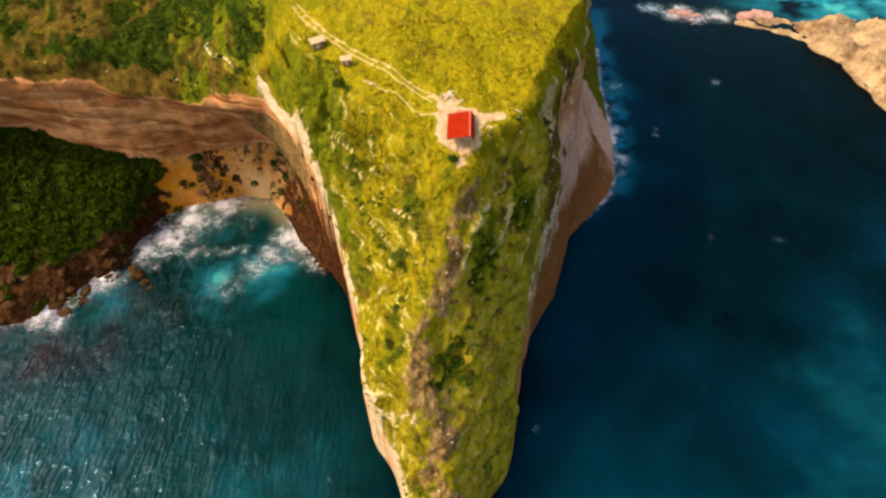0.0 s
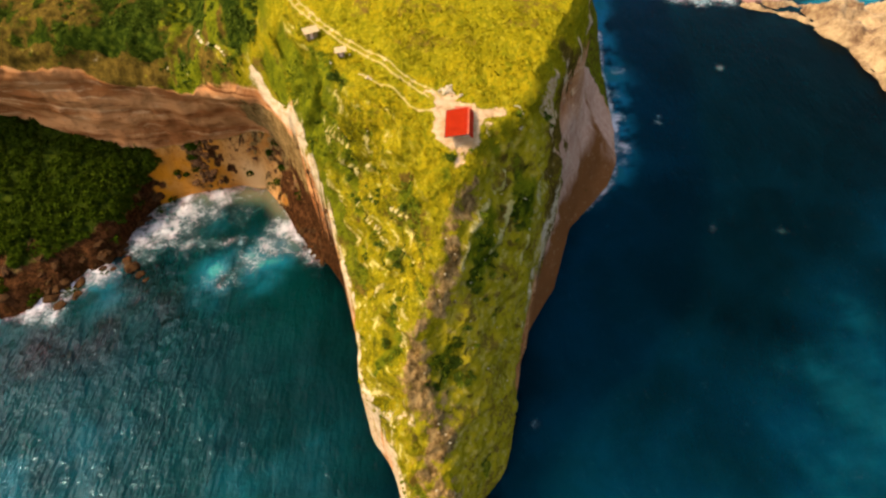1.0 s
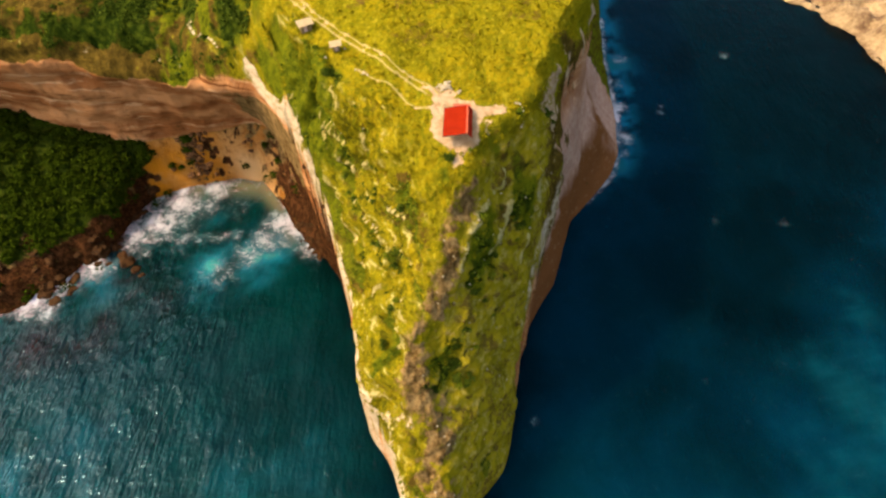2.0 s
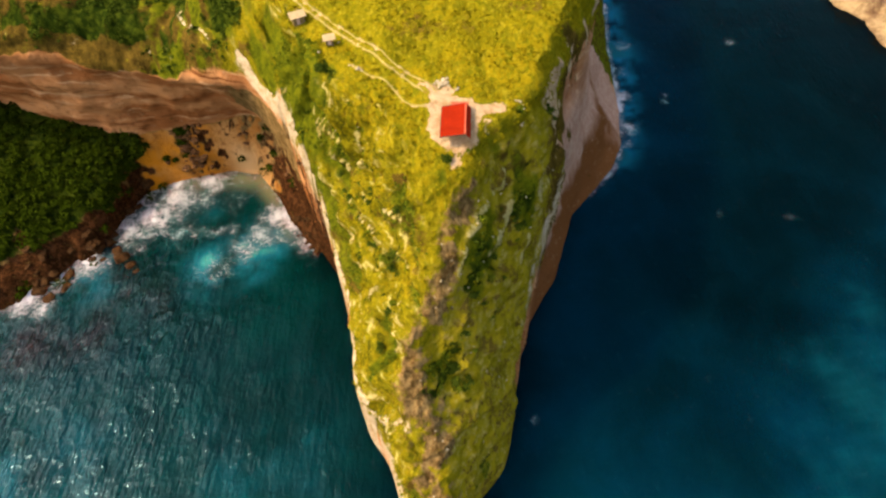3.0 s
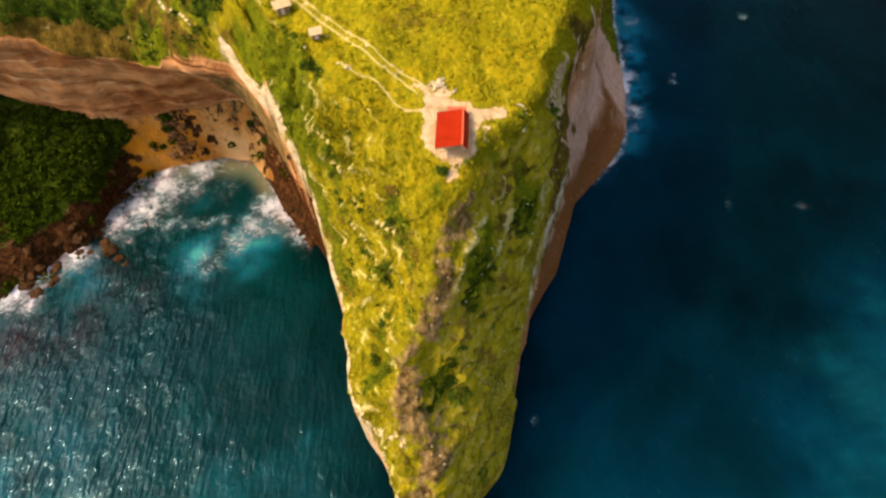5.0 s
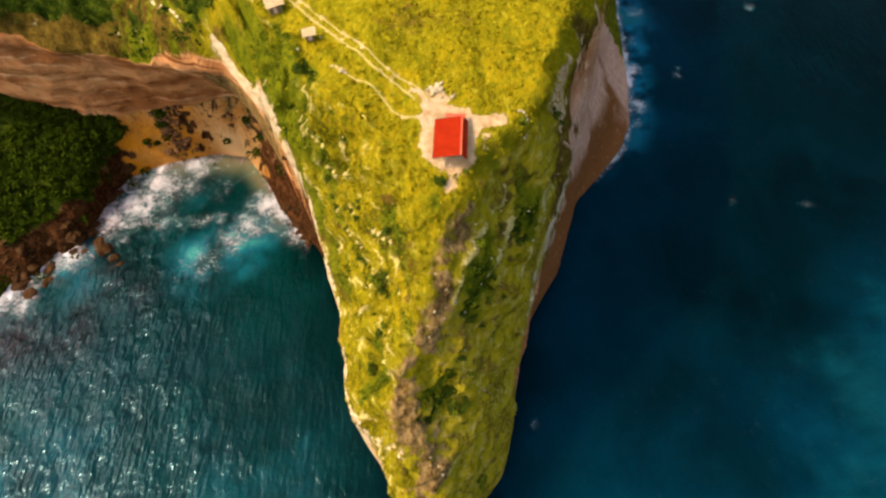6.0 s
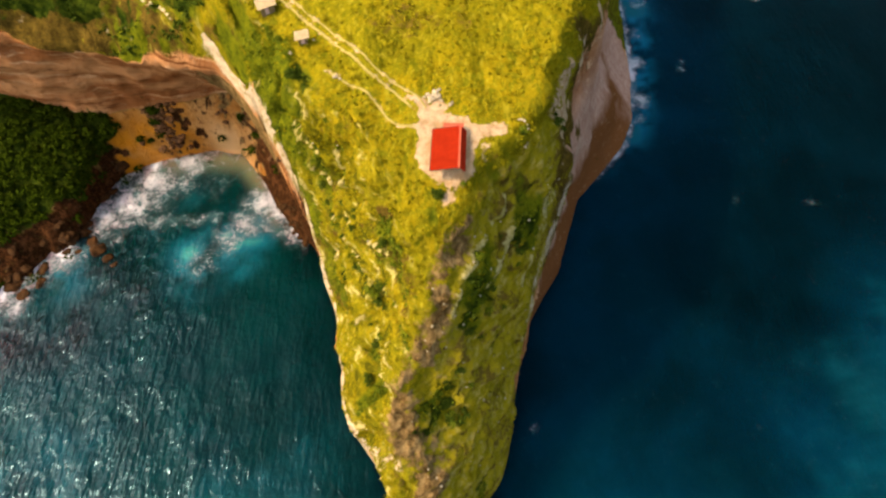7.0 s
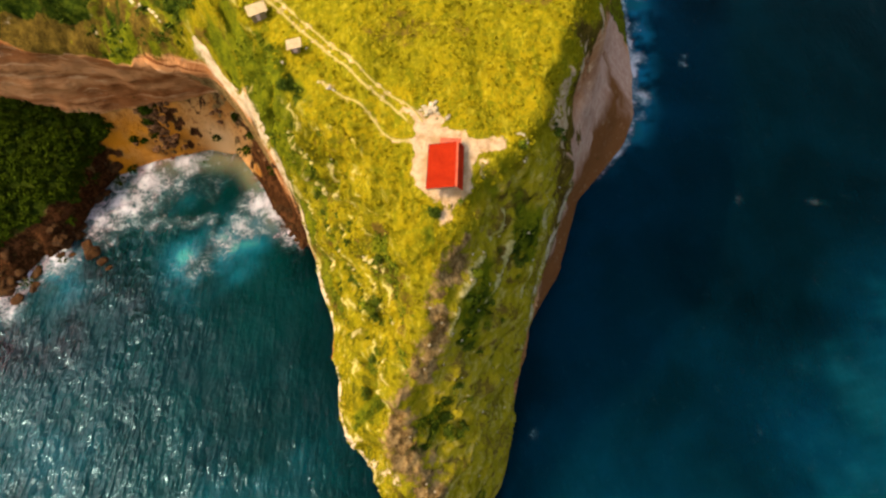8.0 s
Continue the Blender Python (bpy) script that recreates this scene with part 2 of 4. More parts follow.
    h = calc(nt, "MULTIPLY", h, calc(nt, "ADD", 0.15, calc(nt, "MULTIPLY", chop_glint, 0.85)))
    h = calc(nt, "ADD", h, calc(nt, "MULTIPLY", white, 0.5))
    relief(nt, b, h, 1.0, 1.05)
    return m


def leaf_material(name, dark, light, bright):
    """Leaves that vary from spray to spray."""
    m, nt, b = shader(name, 1.0, 0.0)
    g = nt.nodes.new("ShaderNodeNewGeometry")
    r = g.outputs["Random Per Island"]
    n = grain(nt, place(nt), 3.0, 3)
    mixed = calc(nt, "ADD", calc(nt, "MULTIPLY", r, 0.6), calc(nt, "MULTIPLY", n, 0.5))
    col = blend(nt, step(nt, mixed, 0.25, 0.65), dark, light)
    col = blend(nt, step(nt, r, 0.82, 0.98), col, bright)
    nt.links.new(col, b.inputs["Base Color"])
    return m


def plain(name, a, c, size=1.0, rough=0.85, bump=0.3, depth=0.05, spec=0.3, metal=0.0):
    """A weathered surface between two tones."""
    m, nt, b = shader(name, rough, spec)
    pos = place(nt)
    n, f = grain(nt, pos, size, 5, 0.65), grain(nt, pos, size * 0.16, 3, 0.7)
    mix = calc(nt, "ADD", calc(nt, "MULTIPLY", n, 0.65), calc(nt, "MULTIPLY", f, 0.35))
    nt.links.new(blend(nt, step(nt, mix, 0.33, 0.67), a, c), b.inputs["Base Color"])
    b.inputs["Metallic"].default_value = metal
    relief(nt, b, mix, bump, depth)
    return m


GROUND, WATER = ground_material(), water_material()
# wide tone range: the island's crevice shadows are put into the rock colour
LIMESTONE = plain("island_rock", (0.1, 0.043, 0.013), (0.41, 0.265, 0.118), 12.0, 0.9, 0.8, 1.2)
PALE_STONE = plain("pale_limestone", (0.28, 0.2, 0.1), (0.46, 0.35, 0.2), 0.7, 0.9, 0.6, 0.15)
BROWN_STONE = plain("brown_shore_rock", (0.05, 0.018, 0.003), (0.2, 0.08, 0.018), 1.4, 0.85, 0.7, 0.3)
WET_STONE = plain("dark_wet_rock", (0.014, 0.006, 0.0015), (0.07, 0.028, 0.006), 1.4, 0.9, 0.7, 0.3, 0.1)
PINK_STONE = plain("pinkish_sea_rock", (0.22, 0.09, 0.06), (0.45, 0.25, 0.17), 3.0, 0.85, 0.8, 0.6)
RED = plain("red_roof_sheet", (0.23, 0.012, 0.001), (0.31, 0.018, 0.002), 2.0, 0.7, 0.15, 0.02, 0.05)
PALE_RED = plain("pale_red_sheet", (0.4, 0.05, 0.014), (0.46, 0.09, 0.03), 1.2, 0.7, 0.2, 0.02)
PLASTER = plain("pale_plaster", (0.5, 0.3, 0.22), (0.6, 0.4, 0.3), 0.8)
PALE_SHEET = plain("weathered_pale_roof", (0.3, 0.2, 0.085), (0.42, 0.29, 0.13), 1.0, 0.7, 0.3, 0.03)
TIMBER = plain("dark_timber", (0.05, 0.025, 0.012), (0.11, 0.06, 0.03), 0.4, 0.75)
BOARDS = plain("weathered_brown_boards", (0.14, 0.09, 0.03), (0.24, 0.16, 0.06), 0.5, 0.85)
BARK = plain("scrub_bark", (0.06, 0.04, 0.02), (0.13, 0.09, 0.05), 0.15, 0.9)
TRODDEN = plain("trodden_path", (0.25, 0.18, 0.03), (0.35, 0.25, 0.06), 0.9, 0.95, 0.5, 0.1)
LEAF_DARK = leaf_material("dark_scrub_leaves", (0.022, 0.034, 0.003), (0.055, 0.072, 0.006), (0.095, 0.11, 0.012))
LEAF_COVE = leaf_material("cove_leaves", (0.018, 0.027, 0.001), (0.026, 0.037, 0.002), (0.034, 0.045, 0.002))
LEAF_GRASS = leaf_material("dry_grass_blades", (0.17, 0.133, 0.003), (0.21, 0.16, 0.004), (0.25, 0.187, 0.006))
LEAF_GREEN = leaf_material("green_scrub_leaves", (0.04, 0.06, 0.004), (0.115, 0.125, 0.006), (0.2, 0.19, 0.015))


# ---------------------------------------------------------------- the land
SHORE_R = [(10, 8), (45, 9), (51, 15), (57, 20.5), (66, 23.4), (75, 25), (82, 26), (90, 28), (97, 28.8), (106, 31.6), (116, 37), (128, 45), (150, 53), (162, 57), (176, 69), (189, 80), (205, 87), (230, 91), (282, 94), (400, 110)]
RIDGE_Z = [(-20, -16), (10, -10), (30, 14), (47, 37), (56, 50), (61, 57.5), (66, 62.5), (70, 68), (75, 78.5), (82, 89), (90, 99.5), (97, 103), (106, 104), (137, 105), (185, 107), (260, 112), (900, 140)]
R_TOP = [(10, 5), (47, 3), (56, -1), (66, -2.5), (75, -0.5), (82, 4.5), (90, 7.5), (95, 9), (99, 10), (102, 14), (105, 18.5), (112, 23), (120, 25.5), (137, 32), (160, 43), (185, 49), (260, 60), (900, 90)]
R_MID = [(10, 9), (47, 10), (56, 10), (66, 9), (75, 10), (82, 13.5), (90, 13.5), (97, 18.5), (102, 23.5), (106, 26), (120, 31), (137, 35.5), (160, 46.5), (185, 54), (260, 66), (900, 100)]
R_MIDZ = [(10, -12), (47, 22), (56, 31), (66, 46), (75, 61.5), (82, 68), (90, 76), (97, 77), (102, 80), (106, 88), (120, 78), (137, 81), (160, 70), (172, 70), (185, 52), (215, 48), (260, 62), (900, 90)]
R_LIP = [(10, 6), (45, 7.5), (51, 12.5), (57, 17.5), (66, 20.6), (75, 22.5), (82, 23), (90, 25.5), (97, 27.4), (106, 29.6), (120, 35.6), (137, 42), (160, 52), (185, 66), (260, 82), (900, 110)]
R_LIPZ = [(10, -14), (47, 8), (56, 11), (66, 15), (75, 18), (82, 24), (90, 40), (97, 44), (106, 43), (120, 44), (137, 42), (160, 36), (185, 33), (215, 18), (260, 22), (900, 35)]
L_TOP = [(10, 2), (47, -4), (56, -9), (66, -8.5), (75, -3), (82, -3), (90, -6), (97, -8), (106, -12), (120, -26), (137, -36), (145, -40), (157, -44), (175, -52), (200, -75), (230, -110), (900, -110)]
L_MID = [(10, -1), (47, -9), (56, -12), (66, -13), (75, -12), (82, -12.5), (90, -14.5), (97, -18), (106, -20), (120, -30), (130, -34), (137, -40), (145, -46), (157, -55), (165, -66), (175, -85), (200, -120), (230, -160), (900, -160)]
L_MIDZ = [(10, -12), (47, 27), (56, 36), (66, 52), (75, 58), (82, 64), (90, 73), (97, 68), (106, 80), (120, 79), (130, 81), (145, 82), (157, 82), (175, 84), (200, 92), (230, 102), (900, 125)]
L_LIP = [(10, -4), (47, -10.9), (56, -13.9), (62, -16.8), (66, -21), (70, -23), (75, -24), (82, -24.5), (90, -26), (97, -27.5), (106, -31), (120, -35.5), (130, -38.5), (139, -44.8), (150, -53), (160, -60.5), (166, -90), (175, -180), (900, -260)]
L_LIPZ = [(10, -14), (47, 16), (56, 20), (66, 34), (75, 36), (90, 37), (106, 40), (118, 42), (130, 50), (139, 65), (150, 68), (160, 71), (900, 75)]
ROCK_TOP = [(80, 96), (138, 92), (157, 88), (172, 82), (200, 64), (226, 40), (246, 5), (256, -4), (900, -4)]


def headland(x, y):
    zr, rt, rm, rmz = (profile(t, y) for t in (RIDGE_Z, R_TOP, R_MID, R_MIDZ))
    rl, rlz, rs = (profile(t, y) for t in (R_LIP, R_LIPZ, SHORE_R))
    lt, lm, lmz, ll, llz = (profile(t, y) for t in (L_TOP, L_MID, L_MIDZ, L_LIP, L_LIPZ))

    zr = zr - 0.16 * np.maximum(-x - 12, 0) * ease(104, 120, y) * ease(175, 150, y)

    def fall(s, *stops):
        """Height at s along rising stops of (s, z)."""
        out = stops[0][1] + 0 * s
        for (s0, z0), (s1, z1) in zip(stops, stops[1:]):
            f = np.clip((s - s0) / np.maximum(s1 - s0, 0.2), 0, 1)
            out = out + (z1 - z0) * f
        return out

    right = fall(x, (rt, zr), (rm, rmz), (rl, rlz), (rs, 0 * x - 1), (rs + 6, 0 * x - 14))
    left = fall(-x, (-lt, zr), (-lm, lmz), (-ll, llz), (-ll + 0.6, 0 * x + 1), (-ll + 1.6, 0 * x - 14))
    return np.minimum(left, right)


RIM_Y = [(-420, 176), (-160, 175), (-130, 174), (-113, 172.5), (-93, 170), (-80, 165.5), (-70, 162.5), (-62, 160), (-58, 156.5), (-54, 151.5), (-50, 146.5), (-46, 141)]
RIM_Z = [(-420, 72), (-160, 70), (-130, 70), (-120, 66), (-107, 65.5), (-95, 64), (-80, 66.5), (-70, 68), (-60, 70), (-50, 68), (-46, 66)]
FOOT_Y = [(-420, 204), (-190, 199), (-150, 189), (-134, 188), (-120, 191), (-95, 193), (-82, 193), (-74, 190), (-70, 186), (-66, 180), (-62, 172), (-58, 163), (-54, 155.5), (-50, 148.5), (-46, 142)]
FOOT_Z = [(-420, 34), (-190, 32), (-143, 25), (-134, 22), (-112, 22), (-95, 26), (-82, 30), (-70, 28), (-62, 21), (-58, 13), (-46, 5)]
CLIFF_RUN = [(-420, 16), (-78, 16), (-70, 13), (-64, 10), (-58, 7), (-52, 4), (-46, 2)]
COVE_SHORE = [(-420, 92), (-190, 112), (-170, 121), (-158, 128), (-148, 134), (-139, 142), (-137, 152), (-135, 166), (-130.5, 175.5), (-122, 180.5), (-108, 186), (-95, 189), (-82, 187), (-72, 174), (-64, 160), (-58, 152), (-52, 145), (-46, 138)]


def land(u, v):
    """Where the ground's place (u, v) lies: x, y, z. The cove's cliff leans out over its foot."""
    near = headland(u, v)
    rounded = sum(headland(u + d, v + e) for d, e in ((-2.6, 0), (-1.3, 1.2), (0, -1.2), (1.3, 1.2), (2.6, 0))) / 5
    near = near + (rounded - near) * ease(-8, -3, u) * ease(45, 70, near)
    ry, rz, fy, fz, sy, run = profile(RIM_Y, u, 2), profile(RIM_Z, u), profile(FOOT_Y, u, 2), profile(FOOT_Z, u), profile(COVE_SHORE, u, 3) + 5.5 * fbm(u, v * 0.5, 13, 3, 0.6, 19.0) * ease(-128, -140, u), profile(CLIFF_RUN, u, 2)
    back = fy + run
    t = np.clip((v - sy) / np.maximum(fy - sy, 1), 0, 1)
    beach = np.where(v > sy, fz * t ** np.where(u < -134, 0.62, 1.0), np.maximum(-(sy - v) * 0.3, -14))
    c = np.clip((v - fy) / run, 0, 1)
    wall = fz + (rz - fz) * c ** 0.9
    inland = rz + 20 * ease(-4, 9, v - back) - 20 * ease(-4, 9, 0 * v) + (88 - rz) * ease(4, 75, v - back) + 0.05 * np.maximum(v - back - 75, 0)
    yy = np.where(v < fy, v, np.where(v < back, fy + (ry - fy) * c, ry + (v - back) * (400 - ry) / (400 - back)))
    w = ease(-92, -66, u)
    inland = inland + (np.maximum(headland(u, yy), rz) - inland) * w
    far = np.where(v < fy, beach, np.where(v < back, wall, inland))
    yy = np.where(v > 400, v, yy)
    s = ease(-46, -50, u)
    return u, v + (yy - v) * s, near + (far - near) * s


def spread(*runs):
    """Places along an axis: (start, step) pairs and an end."""
    out = []
    for (a, d), (b, _) in zip(runs, runs[1:]):
        out += list(np.linspace(a, b, max(1, round((b - a) / d)), endpoint=False))
    return np.array(out + [runs[-1][0]])


def sheet(name, xs, ys, xyz, material, attributes=(), vectors=()):
    """A grid mesh over the places xs by ys."""
    X, Y, Z = xyz
    nx, ny = len(xs), len(ys)
    co = np.stack([X, Y, Z], -1).reshape(-1, 3)
    i = np.arange(nx * ny).reshape(ny, nx)
    quads = np.stack([i[:-1, :-1], i[:-1, 1:], i[1:, 1:], i[1:, :-1]], -1).reshape(-1, 4)
    me = bpy.data.meshes.new(name)
    me.vertices.add(len(co))
    me.vertices.foreach_set("co", co.ravel())
    me.loops.add(quads.size)
    me.loops.foreach_set("vertex_index", quads.ravel())
    me.polygons.add(len(quads))
    me.polygons.foreach_set("loop_start", np.arange(len(quads)) * 4)
    me.polygons.foreach_set("use_smooth", np.ones(len(quads), bool))
    me.update(calc_edges=True)
    for key, chans in attributes:
        a = me.attributes.new(key, "FLOAT_COLOR", "POINT")
        rgba = np.stack([np.clip(c, 0, 1).ravel() for c in chans] + [np.ones(len(co))], -1)
        a.data.foreach_set("color", rgba.ravel())
    for key, chans in vectors:
        a = me.attributes.new(key, "FLOAT_VECTOR", "POINT")
        a.data.foreach_set("vector", np.stack([c.ravel() for c in chans], -1).ravel())
    me.materials.append(material)
    return new(name, me)


YARD = [(-2.2, 110), (-1.7, 104), (-1.1, 98.5), (0.4, 96), (2.6, 95), (4.6, 94.6), (6.6, 94.8), (7.8, 97.4), (8.2, 100.5), (9.4, 103.4), (14.6, 105), (14.4, 106.4), (8.0, 107.2), (2.2, 111.8)]
SCAR = [(8, 90.5), (6.2, 87.3), (3.2, 82), (1.4, 75.8), (-1.3, 71.2), (-4.6, 66.3), (-6.4, 63.6), (-2.6, 59), (-0.6, 52.8), (-2, 47), (-1, 42)]
TRACK = [(-46, 163), (-34, 147.2), (-25.4, 137.1), (-18.4, 128.3), (-12, 120.8), (-6.1, 115.2), (-2.2, 110.3)]
PATHS = [TRACK, [(x + 1.35, y + 0.95) for x, y in TRACK[:-2]] + [(-1.3, 113.2), (0.4, 109.8)], [(-19.3, 121.3), (-16.4, 118.9), (-11.6, 115.2), (-9, 112.4), (-7.5, 109.1), (-5.2, 107), (-1.7, 106.3)]]
GULLIES = [
    ([(-36, 140), (-33, 130), (-29, 120)], 0.8, 1.3),
    ([(-12.5, 80), (-12, 73), (-14, 66)], 0.8, 1.0),
]
# crests and hollows of the flanks: x, and the height up the slope
CRESTS_WEST = [
    [(-51.5, 174.2), (-49.3, 168.6)],
    [(-50.7, 163.2), (-47.9, 159.2), (-44, 155.1)],
    [(-36.1, 151), (-35, 147.1), (-33.4, 142), (-26.8, 136.9)],
    [(-24.6, 154.3), (-24, 151.5), (-23.5, 148.2)],
    [(-30.4, 146.2), (-25.6, 140.3)],
    [(-18, 144.5), (-17.8, 139.2), (-18.1, 135.2), (-19.6, 132.5)],
    [(-29.5, 138), (-24.5, 135.2), (-24, 128.4), (-22.4, 124.2)],
    [(-19, 128.9), (-17, 125.6)],
    [(-20.9, 122.6), (-17.9, 120.6), (-16.3, 117.9), (-14.8, 115.1)],
    [(-12.5, 125.3), (-8.9, 122.6)],
    [(-37.8, 134.5), (-32.2, 129.7), (-30.9, 124.6), (-25.4, 117.2), (-23.6, 113.3)],
    [(-28.2, 110), (-22.8, 108.7), (-17.3, 109.3)],
    [(-40, 100.3), (-28.2, 102.7)],
    [(-9.1, 115.7), (-5.6, 112)],
    [(-17.5, 100.7), (-14.1, 105.3)],
]
CRESTS_EAST = [
    [(15.9, 136.1), (14.4, 129.9), (11.5, 127.4), (8.2, 122.5), (5.3, 120.2), (4.5, 115.8), (4.8, 111.1)],
    [(18, 128.7), (16.8, 122.3), (14.2, 116.5), (12.8, 112.9)],
    [(32.1, 134.7), (26, 127.1), (22.5, 119.1), (22.1, 113.5), (19.8, 108.3)],
    [(17.3, 126), (17.2, 121.7)],
    [(14, 119.7), (12.2, 113.4)],
    [(22.8, 113.6), (21.9, 110.5)],
    [(24.8, 135.3), (26.6, 129.2), (27.3, 123)],
    [(4.5, 114.9), (4.1, 110.9)],
    [(29.7, 122.9), (25.4, 119.9)],
    [(-6.7, 105), (-6.9, 99.9), (-7.2, 94.9), (-12.3, 89)],
    [(-18.6, 76.6), (-12.5, 75.1)],
    [(-18.6, 68), (-12.7, 70.4), (-7, 72.6)],
]
NW_TRAIL = [(-86, 187.5), (-84.8, 184.8), (-81.4, 179), (-75.4, 174.6), (-72.6, 172.8)]
HILL_TRAILS = [[(-92.6, 175.5), (-89.2, 170.9)], [(-111.9, 175.6), (-112.3, 175.6)], [(-98.4, 174.3), (-96.5, 175)], [(-98.4, 171.4), (-96.5, 171.4)], [(-124.1, 174.7), (-121.7, 175.1)]]
HOLLOWS_WEST = [(-32.8, 161.7, 2.1), (-35, 157.8, 1.8), (-36.8, 153.4, 1.8), (-36.1, 144.2, 2.3), (-40.3, 143.2, 3.2), (-24.7, 156.7, 2.3), (-24.6, 151.1, 1.8), (-19.1, 139.4, 2.3), (-18.6, 143.4, 1.8), (-30.1, 135.1, 2.7), (-25.5, 130.8, 1.8), (-18.1, 117.8, 1.8), (-16.8, 115.1, 1.6), (-10.6, 117, 2.1), (-10.3, 113.9, 2.1), (-14, 109.1, 2.1), (-21.5, 112.7, 1.8), (-9.2, 128.5, 2.7), (-16.5, 134.4, 2.1), (-10.7, 100.9, 2.3), (-20, 88.8, 1.4), (-46.4, 138.9, 2.3)]
HOLLOWS_EAST = [(21.4, 126.8, 4.6), (19, 130.2, 3.2), (7.5, 117.3, 3.6), (10.6, 111.4, 3.9), (23.1, 121.6, 2.1), (35.9, 129.2, 1.4), (0.8, 88.5, 4.6), (2.3, 83.6, 3.6), (-1.6, 86.8, 2.5), (12.2, 49.3, 3.2), (14.7, 96.5, 1.4)]
RAVINES = [
    ([(-32.7, 165.8), (-34.3, 159.7), (-37, 155.5), (-38.6, 151.2), (-41, 146)], 1.3, 2.6),
    ([(-18.9, 144.5), (-20.4, 140.6), (-19.4, 135.6), (-22, 133)], 1.2, 2.2),
    ([(-17.5, 122), (-15.6, 118.5), (-13.5, 115.5)], 0.8, 1.2),
    ([(-12.4, 116), (-11, 112.4), (-9.5, 108.5)], 1.3, 1.5),
    ([(-8.7, 103.5), (-10, 99), (-11.1, 95.5)], 0.8, 1.0),
    ([(-11.3, 130), (-9.4, 125.4)], 1.2, 0.6),
    ([(-28.5, 134), (-24.4, 127.5), (-22, 121)], 0.9, 1.1),
    ([(-24.6, 145), (-26.4, 140), (-24.8, 134.5)], 0.9, 1.5),
    ([(-35.5, 147), (-32, 142), (-30, 137), (-30.5, 131)], 0.9, 1.5),
]
SPINE = [(40, 0), (66, -5), (82, 1), (97, 3), (120, 0), (160, 0)]
us = spread((-430, 14), (-220, 2.6), (-160, 1.0), (-66, 0.45), (40, 0.8), (100, 14), (420, 1))
vs = spread((-120, 6), (0, 1.0), (36, 0.45), (150, 0.8), (215, 2.5), (330, 20), (900, 1))
U, V = np.meshgrid(us, vs)
lean = profile(FOOT_Y, us, 2) + profile(CLIFF_RUN, us, 2)
lean = np.where(us < -46, lean - np.interp(-46, us, lean), 0.0)
V = V + lean[None, :]
LX, LY, LZ = land(U, V)
down = np.gradient(LZ, vs, axis=0)
steep = np.hypot(np.gradient(LZ, us, axis=1) - down * np.gradient(lean, us)[None, :], down)
rim_v = profile(FOOT_Y, U, 2) + profile(CLIFF_RUN, U, 2)
cove = ease(-47, -51, U)
floor_zone = (U < -49) & (V < profile(FOOT_Y, U, 2))
up = ease(2, 8, LZ)
rough = ease(0.25, 2.0, steep) * (1 - 0.7 * floor_zone)
solid = np.where(U < -46, ease(-0.5, 3, V - rim_v), 1.0)
yard_d = line_distance(LX, LY, YARD + YARD[:1])[0]
in_yard = inside(LX, LY, YARD)
yard = np.where(in_yard, 1.0, np.exp(-yard_d / 1.2) * 0.6) * ease(80, 95, LZ)
calm = 1 - np.where(in_yard, 1.0, np.exp(-yard_d / 1.5)) * ease(94, 100, LZ)
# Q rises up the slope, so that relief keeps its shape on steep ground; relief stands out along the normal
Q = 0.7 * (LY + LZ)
outward = ease(-46, -42, U)
nx, ny = -np.gradient(LZ, us, axis=1) * outward, -down * outward
nl = np.sqrt(nx * nx + ny * ny + 1)
nx, ny, nz = nx / nl, ny / nl, 1 / nl
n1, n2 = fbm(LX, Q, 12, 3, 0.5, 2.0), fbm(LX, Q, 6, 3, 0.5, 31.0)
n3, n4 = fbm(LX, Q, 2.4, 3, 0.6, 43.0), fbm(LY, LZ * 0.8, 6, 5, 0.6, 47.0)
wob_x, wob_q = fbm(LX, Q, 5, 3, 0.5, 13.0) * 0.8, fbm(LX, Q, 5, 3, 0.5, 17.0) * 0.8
gully, ledge, hollow = np.zeros(U.shape), np.zeros(U.shape), np.zeros(U.shape)
for pts, dip, width in GULLIES:
    d, t = line_distance(LX + wob_x, LY + wob_q, pts)
    gully = np.maximum(gully, np.exp(-(d / width) ** 2) * ease(0, 0.12, t) * ease(1, 0.88, t))
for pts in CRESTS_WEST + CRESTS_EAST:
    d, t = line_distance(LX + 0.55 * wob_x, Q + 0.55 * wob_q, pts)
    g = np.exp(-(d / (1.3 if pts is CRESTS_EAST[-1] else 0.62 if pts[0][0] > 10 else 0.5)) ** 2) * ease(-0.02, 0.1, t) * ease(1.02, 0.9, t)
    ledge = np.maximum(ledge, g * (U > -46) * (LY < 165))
for pts in HILL_TRAILS:
    d, t = line_distance(LX + wob_x, Q + wob_q, pts)
    ledge = np.maximum(ledge, np.exp(-(d / 0.9) ** 2) * (U < -46) * (V > rim_v))
zigzag = np.exp(-(line_distance(LX + 0.6 * wob_x, Q + 0.6 * wob_q, NW_TRAIL)[0] / 0.6) ** 2) * (U < -46) * (V > rim_v)
bulk = -0.8 * gully + 0.6 * ledge
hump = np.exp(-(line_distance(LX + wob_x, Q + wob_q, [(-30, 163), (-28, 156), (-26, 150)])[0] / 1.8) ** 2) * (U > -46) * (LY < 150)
bulk = bulk + 1.4 * hump
